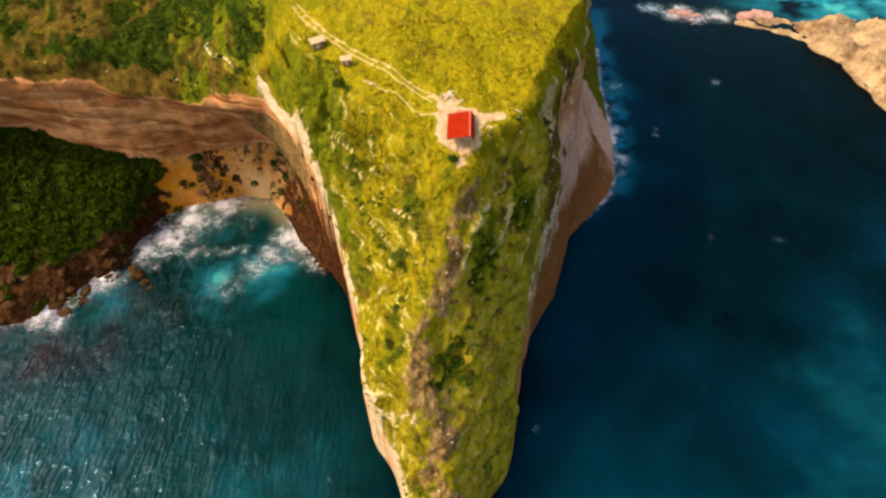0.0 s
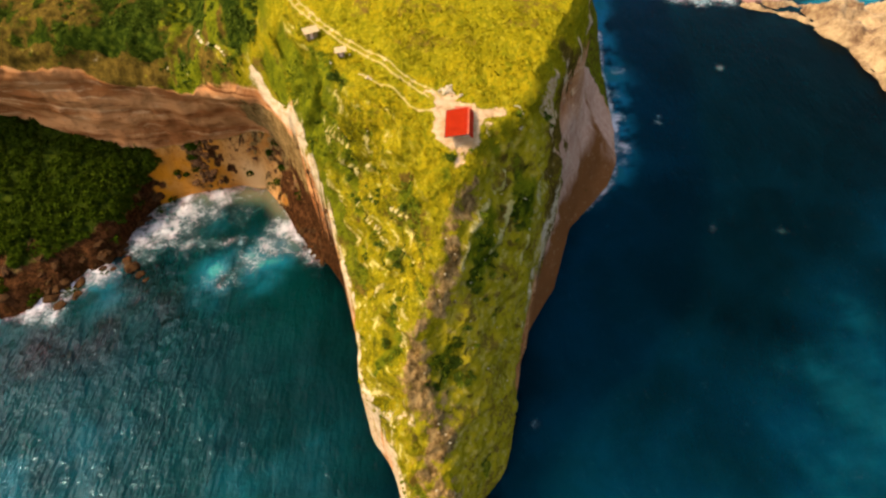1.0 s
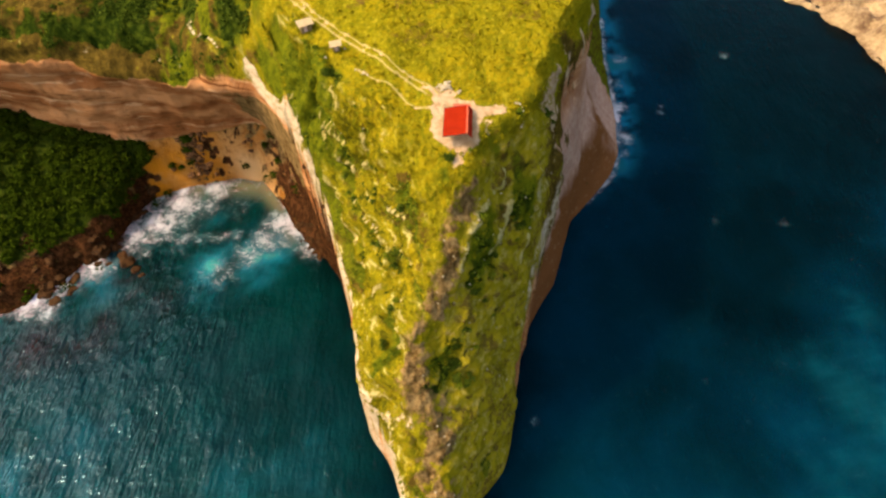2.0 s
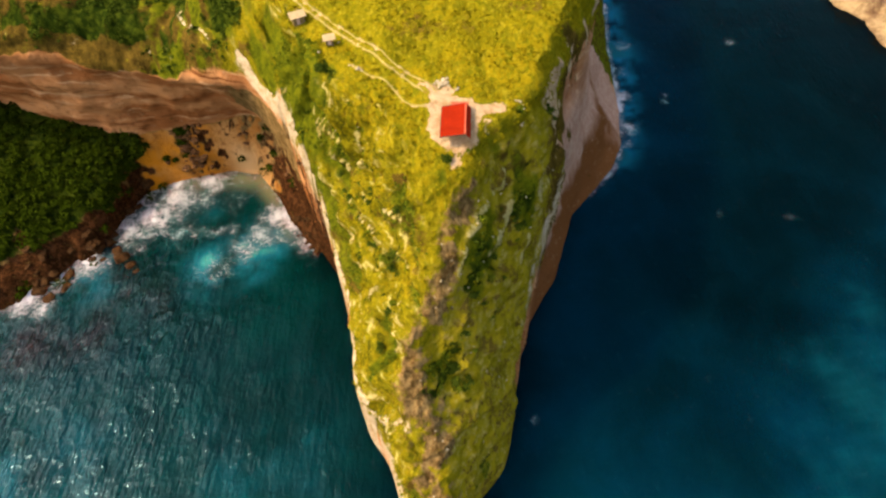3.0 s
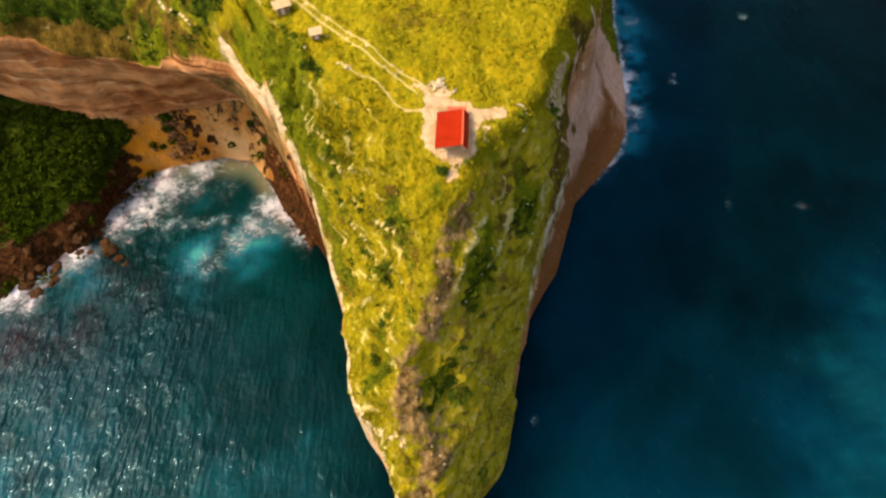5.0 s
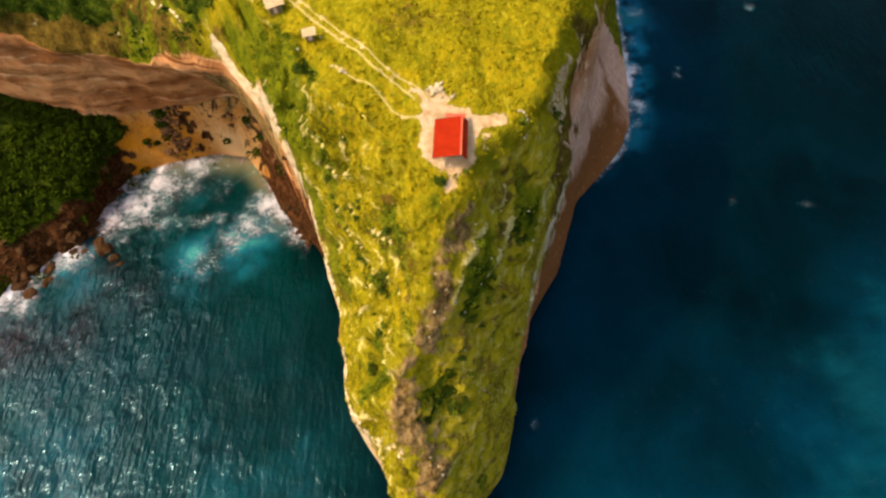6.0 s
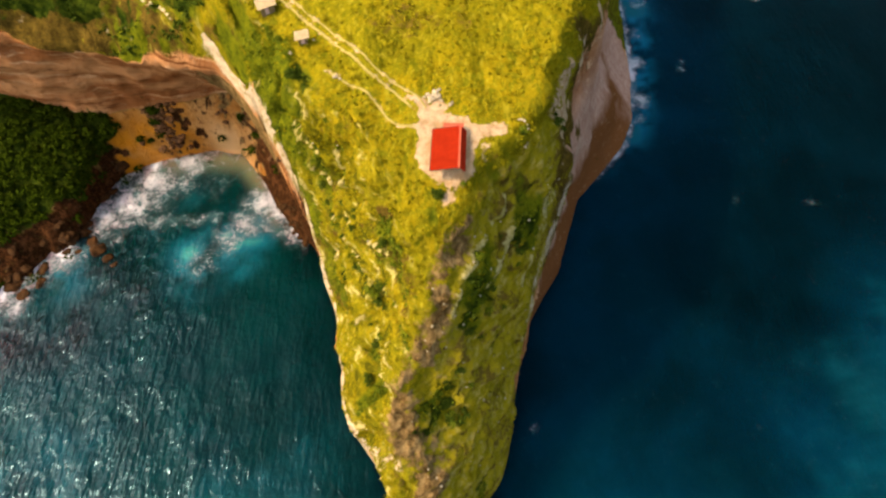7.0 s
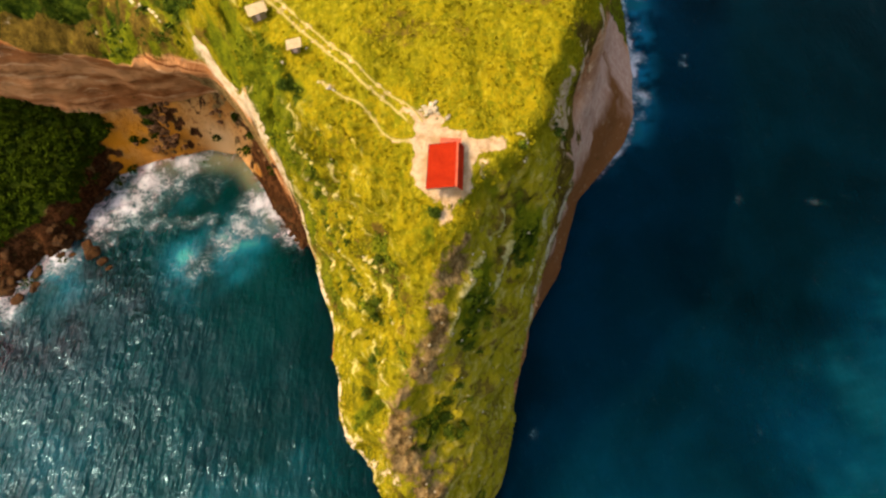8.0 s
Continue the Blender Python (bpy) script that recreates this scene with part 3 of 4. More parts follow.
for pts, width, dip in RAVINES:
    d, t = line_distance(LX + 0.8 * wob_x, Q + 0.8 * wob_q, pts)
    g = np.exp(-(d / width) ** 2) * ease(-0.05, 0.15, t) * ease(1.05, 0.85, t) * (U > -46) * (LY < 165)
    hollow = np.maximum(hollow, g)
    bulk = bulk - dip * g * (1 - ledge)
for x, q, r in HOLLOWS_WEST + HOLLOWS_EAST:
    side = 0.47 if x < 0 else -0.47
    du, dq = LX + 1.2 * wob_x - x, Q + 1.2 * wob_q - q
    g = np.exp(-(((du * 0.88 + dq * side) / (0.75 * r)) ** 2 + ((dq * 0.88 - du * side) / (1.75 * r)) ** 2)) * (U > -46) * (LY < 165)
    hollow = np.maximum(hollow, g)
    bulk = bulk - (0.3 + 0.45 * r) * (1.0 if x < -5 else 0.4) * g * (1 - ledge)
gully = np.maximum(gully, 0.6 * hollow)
trod = np.zeros(U.shape)
for pts in PATHS:
    d, t = line_distance(LX, LY, pts)
    trod = np.maximum(trod, np.exp(-(d / 0.8) ** 2))
west = LX < profile(SPINE, LY)
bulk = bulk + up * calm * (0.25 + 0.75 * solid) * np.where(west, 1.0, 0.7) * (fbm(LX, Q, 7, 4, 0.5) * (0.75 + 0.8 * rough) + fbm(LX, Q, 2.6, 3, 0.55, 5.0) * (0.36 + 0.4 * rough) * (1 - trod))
across = np.where(west, LX * 0.9 + Q * 0.45, LX * 0.86 - Q * 0.5)
along = np.where(west, Q * 0.9 - LX * 0.45, Q * 0.86 + LX * 0.5)
folds = fbm(across * 1.6, along * 0.32, 7, 4, 0.55, 61.0)
flank = np.maximum(ease(-2, -9, LX - profile(L_TOP, LY) - 6), ease(0, 6, LX - profile(R_TOP, LY))) * (LY < 160) * (LY > 30) * up * solid
bulk = bulk + flank * np.where(west, 1.0, 0.28) * (folds * 2.3 - 1.3 * np.abs(fbm(across * 1.3, along * 0.4, 5, 3, 0.5, 71.0)) + 0.3)
hills = ease(-50, -66, LX) * ease(156, 168, LY) * (V > rim_v - 0.3)
bulk = bulk + hills * fbm(LX * 1.5, Q * 0.8, 9, 4, 0.55, 21.0) * 1.4
tame = np.where(LX < 0, 0.2 + 0.8 * ease(0.0, 3.0, LX - profile(L_LIP, LY)), 1 - 0.75 * ease(-1, 2, LX - profile(R_MID, LY)) * ease(104, 112, LY))
bulk = bulk * np.where(U > -46, tame, 1.0)
LX, LY, LZ = LX + nx * bulk, LY + ny * bulk, LZ + nz * bulk
LX = LX + up * rough * fbm(LY + 0.7 * LZ, LZ, 7, 4, 0.55, 9.0) * np.where(LX < 0, 0.15, 0.8)
LY = LY + up * rough * cove * ease(-52, -84, U) * (fbm(LX, LZ * 0.6, 10, 4, 0.55, 3.0) * 1.5 + 0.5 * np.sin(LZ * 0.55 + fbm(LX, LZ, 16, 2) * 3))
bulge = ease(-1, 5, LX - profile(R_MID, LY)) * ease(106, 120, LY) * ease(-4, 10, LZ)
LX = LX + bulge * (1.6 * fbm(LY, LZ * 0.5, 17, 4, 0.5, 81.0) + 0.4 * np.sin(LY * 0.5 + LZ * 0.12))
scar_d, scar_t = line_distance(LX, LY, SCAR)
scar_shade = np.exp(-((scar_d + 0.7 * n2) / (2.2 + 5.2 * scar_t)) ** 2) * (0.6 + 0.4 * ease(0, 0.2, scar_t)) * (0.58 + 0.12 * scar_t + 0.45 * n2 + 0.4 * n3)
LZ = LZ + np.clip(scar_shade, 0, 1) * (LX > -30) * (0.9 * np.abs(n3) + 0.3 * n3)
# west wall under the lip: overhang shade put into the colour
scar_shade = np.maximum(scar_shade, 0.8 * ease(-86, -58, LX + 7 * n1 + 4 * n3) * (LX < -36) * (V < rim_v - 0.3) * ease(112, 120, LY) * ((profile(L_LIP, LY) - LX > 0.6) | (U < -48)) * ease(72, 66, LZ + 3 * n1))
for hx, hy, hr in ((-111, 189, 7), (-101, 192, 6), (-117, 190, 6), (-70, 177, 12), (-112, 184, 3.5), (-93, 193, 4), (-106, 187, 3)):
    scar_shade = np.maximum(scar_shade, floor_zone * np.exp(-((LX - hx) ** 2 + 2 * (LY - hy) ** 2) / hr ** 2) * (0.75 + 0.5 * n3))
scar_shade = np.maximum(scar_shade, 0.8 * floor_zone * (LX > -128) * ease(0.1, 0.55, n2 + 0.6 * n3) * ease(5, 11, LZ))
rubble = floor_zone * (np.exp(-((LX + 108) ** 2 + 2.5 * (LY - 190) ** 2) / 81) + 0.8 * np.exp(-((LX + 97) ** 2 + 5 * (LY - 191) ** 2) / 60) + 0.5 * ease(18, 24, LZ))
scar_shade = np.maximum(scar_shade, 2.0 * floor_zone)
brink = profile(L_LIP, LY)
rock_top = profile(ROCK_TOP, LY, 3)
past_l, past_r = brink - LX, LX - profile(R_LIP, LY)
rock = np.maximum(ease(-0.8, 0.6, past_l), ease(-0.6, 1.0, past_r) * ease(82, 90, LY + 3 * n2) * ease(3, -3, LZ + 4 * n4 - rock_top))
rock = np.maximum(rock, ease(-0.6, 1.6, LX - profile(R_MID, LY) + 1.8 * ease(128, 142, LY) + 0.8 * n4 + 0.4 * n3) * ease(124, 140, LY + 6 * n4) * ease(3, -3, LZ + 4 * n4 - rock_top))
rock = np.where(U < -49, ease(0.3, 1.0, steep) * ease(80, 70, LZ + 7 * n1 - 16 * ease(-92, -78, LX)) * up * (V < rim_v + 0.1), rock)
rock = np.maximum(rock, (U < -46) * (V < rim_v - 0.3) * ~floor_zone * ease(-82, -74, LX))
under = np.where(U < -49, profile(RIM_Z, U), profile(L_LIPZ, LY)) - LZ
straw = np.where(U > -46, np.where(west, 1.0, 0.92) * ledge * ease(-0.9, -0.3, n3 + 0.3 * n2), 0)
rim_in, rim_w = 0.4 + 0.6 * ease(132, 142, LY), 0.95 + 0.7 * ease(132, 142, LY)
pale = 0.95 * np.where((LY < 104) & (past_l > 0), 0.9, np.exp(-((past_l + rim_in) / rim_w) ** 2)) * (LY < 162) * (LZ > np.where(LY < 104, -16, 1)) * np.where(LY > 116, ease(3, 1, under), 1) * np.where(LY > 138, 1.0, ease(-0.45, 0.45, n2 + 0.5 * n3 + 0.15))
pale = np.maximum(pale, splats(LX + 0.5 * n3, LY + 0.4 * n3, [(-7.8, 55.8, 1.5, 0.9), (-10.2, 57.6, 1.5, 0.95), (-12.8, 59.8, 1.5, 0.9)]))
pale = np.maximum(pale, 0.62 * np.exp(-((past_r + 0.7) / 1.1) ** 2) * ease(84, 92, LY) * ease(150, 138, LY) * ease(-0.8, 0.2, n3 + 0.5))
pale = np.where(U < -49, np.maximum(np.maximum(0.5 * ledge, 0.8 * zigzag) * ease(3, 1, under), ease(-0.3, 0.2, V - rim_v) * ease(0.6 + 1.3 * ease(-76, -62, U), 0.3 + 0.8 * ease(-76, -62, U), V - rim_v + 0.3 * n3) * ease(2.5, 0.5, under) * ease(-16, -11, under) * ease(-68, -59, LX + 3 * n2)), pale)
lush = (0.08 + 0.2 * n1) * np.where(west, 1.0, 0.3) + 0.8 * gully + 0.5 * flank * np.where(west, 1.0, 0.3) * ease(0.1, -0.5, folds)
lush = lush + 0.22 * ease(-20, -45, LX) * ease(110, 135, LY) + 0.42 * hills * ease(-118, -85, LX + 10 * n1) * (1 + 1.4 * fbm(LX * 2.0, Q * 0.7, 9, 4, 0.6, 25.0))
dry = 0.2 * ease(0.1, 0.8, n2) + 0.75 * flank * west * ease(0.05, -0.45, folds + 0.3 * n3) + hills * (0.55 + 0.5 * ease(-60, -105, LX + 14 * n1)) * (1 + 0.5 * n3) + 0.3 * ease(120, 138, LY) * ease(-0.1, 0.5, n2) + 0.52 * ease(0, 6, LX - profile(R_TOP, LY)) * ease(-0.5, 0.6, n3 - n2) + 0.6 * ease(-2, 3, LX - profile(R_TOP, LY)) * ease(108, 118, LY) * (1 + 0.6 * n2)
dry = dry + splats(LX, LY, [(9.5, 95, 3, 0.35), (14, 100, 4, 0.4), (18.5, 103, 3, 0.4)]) * (1 + 0.5 * n3)
scrubby = lush
lush = lush + 0.6 * hump + splats(LX + 0.8 * n3, LY + 0.8 * n2, [(21.9, 101.3, 3.5, 0.5), (12, 90.9, 3, 0.5), (8.8, 82.3, 3, 0.5), (13.1, 86.5, 2.5, 0.5), (18.8, 102.6, 2.5, 0.4), (11.8, 99.9, 2, 0.5), (1.4, 90.3, 2, 0.5)])
behind = ease(-2, 4, LX - profile(R_TOP, LY)) * ease(182, 196, LY)
lush, dry = lush + 0.5 * behind, dry + 0.4 * behind * (1 + n2)
heap = floor_zone * np.exp(-((LX + 112) / 3.5) ** 2) * ease(14, 19, LZ + n3)
sand = floor_zone * (ease(-133, -125, LX + 4 * n2) * ease(-71, -82, LX + 7 * n2 + 6 * n3) - rubble * (0.4 + 0.9 * n3))
heath = fbm(LX * 1.5, Q * 0.8, 13, 5, 0.65, 25.0)
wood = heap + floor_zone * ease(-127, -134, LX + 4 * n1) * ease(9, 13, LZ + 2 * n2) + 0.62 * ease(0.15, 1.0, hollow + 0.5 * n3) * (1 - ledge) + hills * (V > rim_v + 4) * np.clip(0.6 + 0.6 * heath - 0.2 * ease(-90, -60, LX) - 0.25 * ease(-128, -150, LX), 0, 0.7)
rock = np.where(floor_zone, np.where(LX < -130, 0.9 * ease(7, 4, LZ), 0.55 * ease(0.1, 0.6, n2) + 0.9 * ease(-72, -64, LX)), rock)
pale = np.where(floor_zone, np.exp(-((LX + 87) / 7) ** 2) * ease(16, 9, LZ + 2 * n2), pale)
bluff = ease(-2, 3, LX - profile(R_MID, LY)) * ease(100, 112, LY) * ease(250, 235, LY)
earth = np.maximum(ease(-1.3, 1.3, np.where(in_yard, yard_d, -yard_d) + 1.1 * n3 + 0.7 * n2) * ease(80, 95, LZ) * (1 - 0.25 * ease(8, 12, LX)), 0.45 * trod)
earth = np.maximum(earth, splats(LX + 0.4 * n3, LY + 0.4 * n2, [(-0.6, 111.6, 2.2, 0.85), (-2.6, 113.4, 1.6, 0.7), (11, 102, 2.5, 0.4), (4.2, 92.6, 1.3, 0.85)]))
earth = np.maximum(earth, 0.85 * ease(-1.5, 2.0, LX - profile(R_TOP, LY)) * ease(9, 3, LX - profile(R_TOP, LY)) * ease(108, 120, LY) * ease(-0.1, 0.45, n4 + 0.5 * n3))
ochre = splats(LX, LY + 2 * n3, [(-126, 182, 7, 1.3), (-118, 185.5, 6, 1.2), (-104, 189, 7, 0.8)]) * (0.8 + 0.5 * n2)
south = ease(222, 196, LY + 5 * n4)
flank_w, flank_e = flank * west * (LX > -50) + 0.85 * hills, np.clip(flank * ~west * (LY < 122) + 0.8 * ease(-1, 4, LX - profile(R_TOP, LY)) * (LX > -10) * (LY < 130), 0, 1)
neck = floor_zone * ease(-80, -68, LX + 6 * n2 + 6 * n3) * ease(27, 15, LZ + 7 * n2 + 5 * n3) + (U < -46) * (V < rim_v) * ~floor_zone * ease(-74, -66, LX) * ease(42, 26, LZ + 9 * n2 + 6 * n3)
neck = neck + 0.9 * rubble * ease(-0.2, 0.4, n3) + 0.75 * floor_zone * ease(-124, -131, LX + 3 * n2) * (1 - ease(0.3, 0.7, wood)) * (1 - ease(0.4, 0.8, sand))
# wall darkens below the lip, the overhang's shade in its colour
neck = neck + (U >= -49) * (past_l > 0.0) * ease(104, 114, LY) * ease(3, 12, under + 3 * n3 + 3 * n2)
terrain = sheet("ground", us, vs, (LX, LY, LZ), GROUND, (("cover_a", (rock, earth, lush)), ("cover_b", (sand, wood, scar_shade)), ("cover_c", (pale, dry, bluff)), ("cover_d", (flank_w, flank_e, neck)), ("cover_e", (straw, south, ochre))), (("flow", (across, along, 0 * across)),))
tagged(terrain, "grassy limestone headland with bare cliffs and a cove", "ground", kind="structure")


def height(x, y):
    """The headland's height at a place east of the cove."""
    def at(grid2, u, v):
        i, j = np.searchsorted(us, u) - 1, np.searchsorted(vs, v) - 1
        fx, fy = (u - us[i]) / (us[i + 1] - us[i]), (v - vs[j]) / (vs[j + 1] - vs[j])
        return float((grid2[j, i] * (1 - fx) + grid2[j, i + 1] * fx) * (1 - fy) + (grid2[j + 1, i] * (1 - fx) + grid2[j + 1, i + 1] * fx) * fy)

    u, v = x, y
    for k in range(3):
        u, v = u - 0.7 * (at(LX, u, v) - x), v - 0.7 * (at(LY, u, v) - y)
    return at(LZ, u, v)


# ---------------------------------------------------------------- the sea
FOAM = [(-92, 172, 10, 0.25), (-106, 172, 10, 0.5), (-103, 181, 8, 0.75), (-116, 172, 9, 0.95), (-123, 162, 10, 0.95), (-131, 155, 8, 0.9), (-113, 162, 8, 0.6), (-126, 150, 8, 0.5), (-119, 178, 6, 0.7), (-133, 168, 6, 0.7), (-129, 175, 5, 0.6), (-110, 152, 8, 0.36), (-66, 153, 7, 0.5), (-56, 147, 5, 0.6), (-70, 161, 7, 0.9), (-60, 159, 7, 0.9), (-50, 153, 6, 0.9), (-74, 152, 8, 0.74), (-81, 144, 8, 0.6), (-90, 135, 9, 0.4), (-141, 137, 7, 0.9), (-150, 129, 6, 0.85), (-165, 127, 8, 1.1), (-172, 122, 7, 1.0), (-152, 117, 5, 0.9), (-160, 119, 6, 1.1), (-140, 136, 5, 1.0)]
FAR_FOAM = [(115, 237, 2.2, 0.55), (117, 242, 1.8, 0.45), (165, 289, 3, 0.5), (32, 73, 2.0, 0.42), (121, 162, 1.8, 0.5), (151, 160, 1.8, 0.5), (92, 217, 4.5, 0.95), (94, 241, 4.5, 0.9), (90, 205, 3, 0.6), (97, 262, 4, 0.6), (103, 285, 5, 0.55), (81, 190, 1.6, 0.8), (150, 386, 9, 0.9), (164, 376, 9, 1.0), (178, 372, 9, 1.0), (172, 385, 8, 0.8), (196, 374, 11, 0.75)]
CREST = [(-160, 125), (-148, 131), (-138, 139), (-128, 148), (-116, 153), (-88, 153)]
SPRAY = [(-76, 154), (-62, 156), (-50, 152)]
GLOW = [(-72, 147, 10, 1.1), (-79, 143, 12, 1.25), (-89, 135, 12, 1.1), (-68, 157, 8, 0.9), (-104, 158, 16, 0.25), (-134, 125, 7, 0.6), (-139, 133, 8, 1.0), (164, 116, 14, 0.22), (136, 92, 8, 0.2), (110, 40, 48, 0.1), (170, 62, 60, 0.22), (-60, 52, 40, 0.2), (-125, 58, 34, 0.25), (290, 420, 60, 1.2)]
wx = spread((-3200, 300), (-420, 20), (-220, 1.6), (120, 5), (360, 20), (500, 300), (3200, 1))
wy = spread((-2400, 300), (-60, 10), (30, 1.6), (260, 4), (440, 30), (700, 300), (4000, 1))
WX, WY = np.meshgrid(wx, wy)
depth = -land(WX, WY)[2]
shore = np.exp(-np.clip(depth, 0, 14) / 1.5) * (depth < 13.5) * ease(-44, -50, WX)
crest_d = line_distance(WX + 2 * fbm(WX, WY, 8, 2), WY + 2 * fbm(WX, WY, 8, 2, 0.5, 4.0), CREST)[0]
spray_d = line_distance(WX, WY + 2 * fbm(WX, WY, 7, 2, 0.5, 8.0), SPRAY)[0]
crest = np.maximum(np.exp(-(crest_d / 3.0) ** 2), np.exp(-(spray_d / 3.2) ** 2))
foam = np.clip(np.maximum(splats(WX, WY, FOAM + FAR_FOAM), 0.5 * crest) + 0.45 * shore, 0, 1)
# choppier water to the west, plus added gloss there for the glint
chop_glint = 0.25 * ease(10, -50, WX) + 0.75 * ease(-35, -115, WX + 0.35 * (WY - 90) + 16 * fbm(WX, WY, 34, 3, 0.5, 15.0))
murk = splats(WX, WY, [(-150, 101, 12, 0.95), (-173, 107, 12, 0.95), (-132, 107, 12, 0.7), (-127, 126, 9, 0.75), (-112, 122, 9, 0.4)]) * np.clip(0.8 + 0.6 * fbm(WX, WY, 9, 4, 0.6, 85.0), 0, 1)
# teal turns dark beside the west cliff: the cliff's reflection put into the colour
teal = ease(14, -78, WX + 12 * fbm(WX, WY, 30, 3))
ragged = 0.65 + 0.55 * fbm(WX, WY, 14, 4, 0.6, 41.0)
shallow = np.clip(splats(WX, WY, GLOW) * ragged + 0.12 * ease(6, 0, depth) * (WX < -60), 0, 1)
off_r = WX - profile(SHORE_R, WY)
coast = np.clip((off_r > -6) * np.exp(-(np.maximum(off_r - 2, 0) / (6.5 + 4 * ease(235, 260, WY) * ease(300, 285, WY))) ** 2) * ease(165, 215, WY) * ease(420, 340, WY) * np.clip(2.4 * ragged - 0.7, 0, 1.2), 0, 1)
shallow = np.maximum(shallow, 0.55 * coast * ease(0.7, 1.1, ragged))
foam = np.maximum(foam, (off_r > -4) * np.exp(-(off_r / 2.2) ** 2) * ease(165, 185, WY) * (WY < 330) * (0.75 + 0.5 * fbm(WX, WY, 9, 3, 0.5, 95.0)))
shoal = ease(4.5, 0.3, depth) * ease(-128, -118, WX) * ease(-58, -66, WX)
WZ = 0.25 * fbm(WX, WY * 0.6, 9, 3) * ease(900, 300, np.hypot(WX, WY)) * ease(110, 50, WX) + 0.4 * crest
# colour lifted near the right shore against the headland's shadow
shade_lift, far_s = 0.66 * np.exp(-np.maximum(off_r, 0) / 32) * ease(10, 60, WX), 0.8 * ease(130, -60, WY - 0.3 * WX + 34 * fbm(WX, WY, 40, 4, 0.55, 91.0))
sea = sheet("water", wx, wy, (WX, WY, WZ), WATER, (("sea_a", (teal, shallow, foam)), ("sea_b", (shade_lift + far_s - shade_lift * far_s, shoal, coast)), ("sea_c", (chop_glint, murk, 0 * chop_glint))))
tagged(sea, "dark blue and teal sea with white surf", "sea", kind="structure")

# ---------------------------------------------------------------- rock island
ISLE = [(203, 363), (222, 354), (235, 347), (238, 331), (254, 310), (248, 276), (252, 258), (300, 236), (370, 250), (390, 300), (350, 335), (310, 350), (285, 358), (262, 364), (240, 368), (215, 371)]
ix, iy = spread((196, 1.3), (330, 2.5), (400, 1)), spread((226, 1.5), (380, 1))
IX, IY = np.meshgrid(ix, iy)
edge = line_distance(IX, IY, ISLE + ISLE[:1])[0]
sign = np.where(inside(IX, IY, ISLE), 1, -1) * edge + 3.0 * fbm(IX, IY, 12, 4)
IZ = np.where(sign > 0, 8.5 * (1 - np.exp(-sign / 5)), np.maximum(sign * 1.5, -6)) * (0.75 + 0.25 * ease(205, 250, IX))
IZ = IZ + ease(0, 6, sign) * (fbm(IX, IY, 30, 4, 0.5) * 6.5 - 7.5 * np.abs(fbm(IX * 1.3 + IY * 0.6, IY - IX * 0.5, 18, 3, 0.45, 51.0)) + 1.0 * np.abs(fbm(IX, IY, 6, 3, 0.5, 55.0)) + 1.5)
isle = sheet("rock_island", ix, iy, (IX, IY, IZ), LIMESTONE)
tagged(isle, "golden limestone ridge rising from the sea", "island", kind="structure")


# ---------------------------------------------------------------- building things
def part(name, bm, material, parent=None, label=""):
    """One mesh object, under a thing or a part where parent is given."""
    me = bpy.data.meshes.new(name)
    bm.to_mesh(me)
    bm.free()
    me.materials.append(material)
    ob = new(name, me)
    ob.parent = parent
    return tagged(ob, label)


def block(lo, hi, bevel=0.0):
    bm = bmesh.new()
    bmesh.ops.create_cube(bm, size=1)
    for v in bm.verts:
        v.co = Vector([a + (b - a) * (c + 0.5) for a, b, c in zip(lo, hi, v.co)])
    if bevel:
        bmesh.ops.bevel(bm, geom=bm.edges[:], offset=bevel, segments=1, affect="EDGES")
    return bm


def slab(corners, thick):
    """A flat plate under four corners."""
    bm = bmesh.new()
    top = [bm.verts.new(c) for c in corners]
    low = [bm.verts.new(Vector(c) - Vector((0, 0, thick))) for c in corners]
    bm.faces.new(top)
    bm.faces.new(low[::-1])
    for i in range(4):
        j = (i + 1) % 4
        bm.faces.new((top[j], top[i], low[i], low[j]))
    bmesh.ops.recalc_face_normals(bm, faces=bm.faces[:])
    return bm


def ribbed(width, run, drop, thick=0.05, ribs=5):
    """A roof sheet from its ridge (x = 0) down to x = run, with raised ribs across its width along y."""
    bm = bmesh.new()
    prof = []
    for i in range(ribs):
        y0 = width * i / ribs
        w = width / ribs
        prof += [(y0, 0), (y0 + 0.7 * w, 0), (y0 + 0.76 * w, 0.05), (y0 + 0.94 * w, 0.05)]
    prof.append((width, 0))
    rows = []
    for x, z in ((0, 0), (run, -drop)):
        rows.append([bm.verts.new((x, y, z + h)) for y, h in prof])
        rows.append([bm.verts.new((x, y, z + h - thick)) for y, h in prof])
    a, al, b, bl = rows
    n = len(prof)
    for i in range(n - 1):
        bm.faces.new((a[i], b[i], b[i + 1], a[i + 1]))
        bm.faces.new((al[i + 1], bl[i + 1], bl[i], al[i]))
        bm.faces.new((b[i], bl[i], bl[i + 1], b[i + 1]))
    bm.faces.new((a[0], al[0], bl[0], b[0]))
    bm.faces.new((a[-1], b[-1], bl[-1], al[-1]))
    bmesh.ops.recalc_face_normals(bm, faces=bm.faces[:])
    return bm


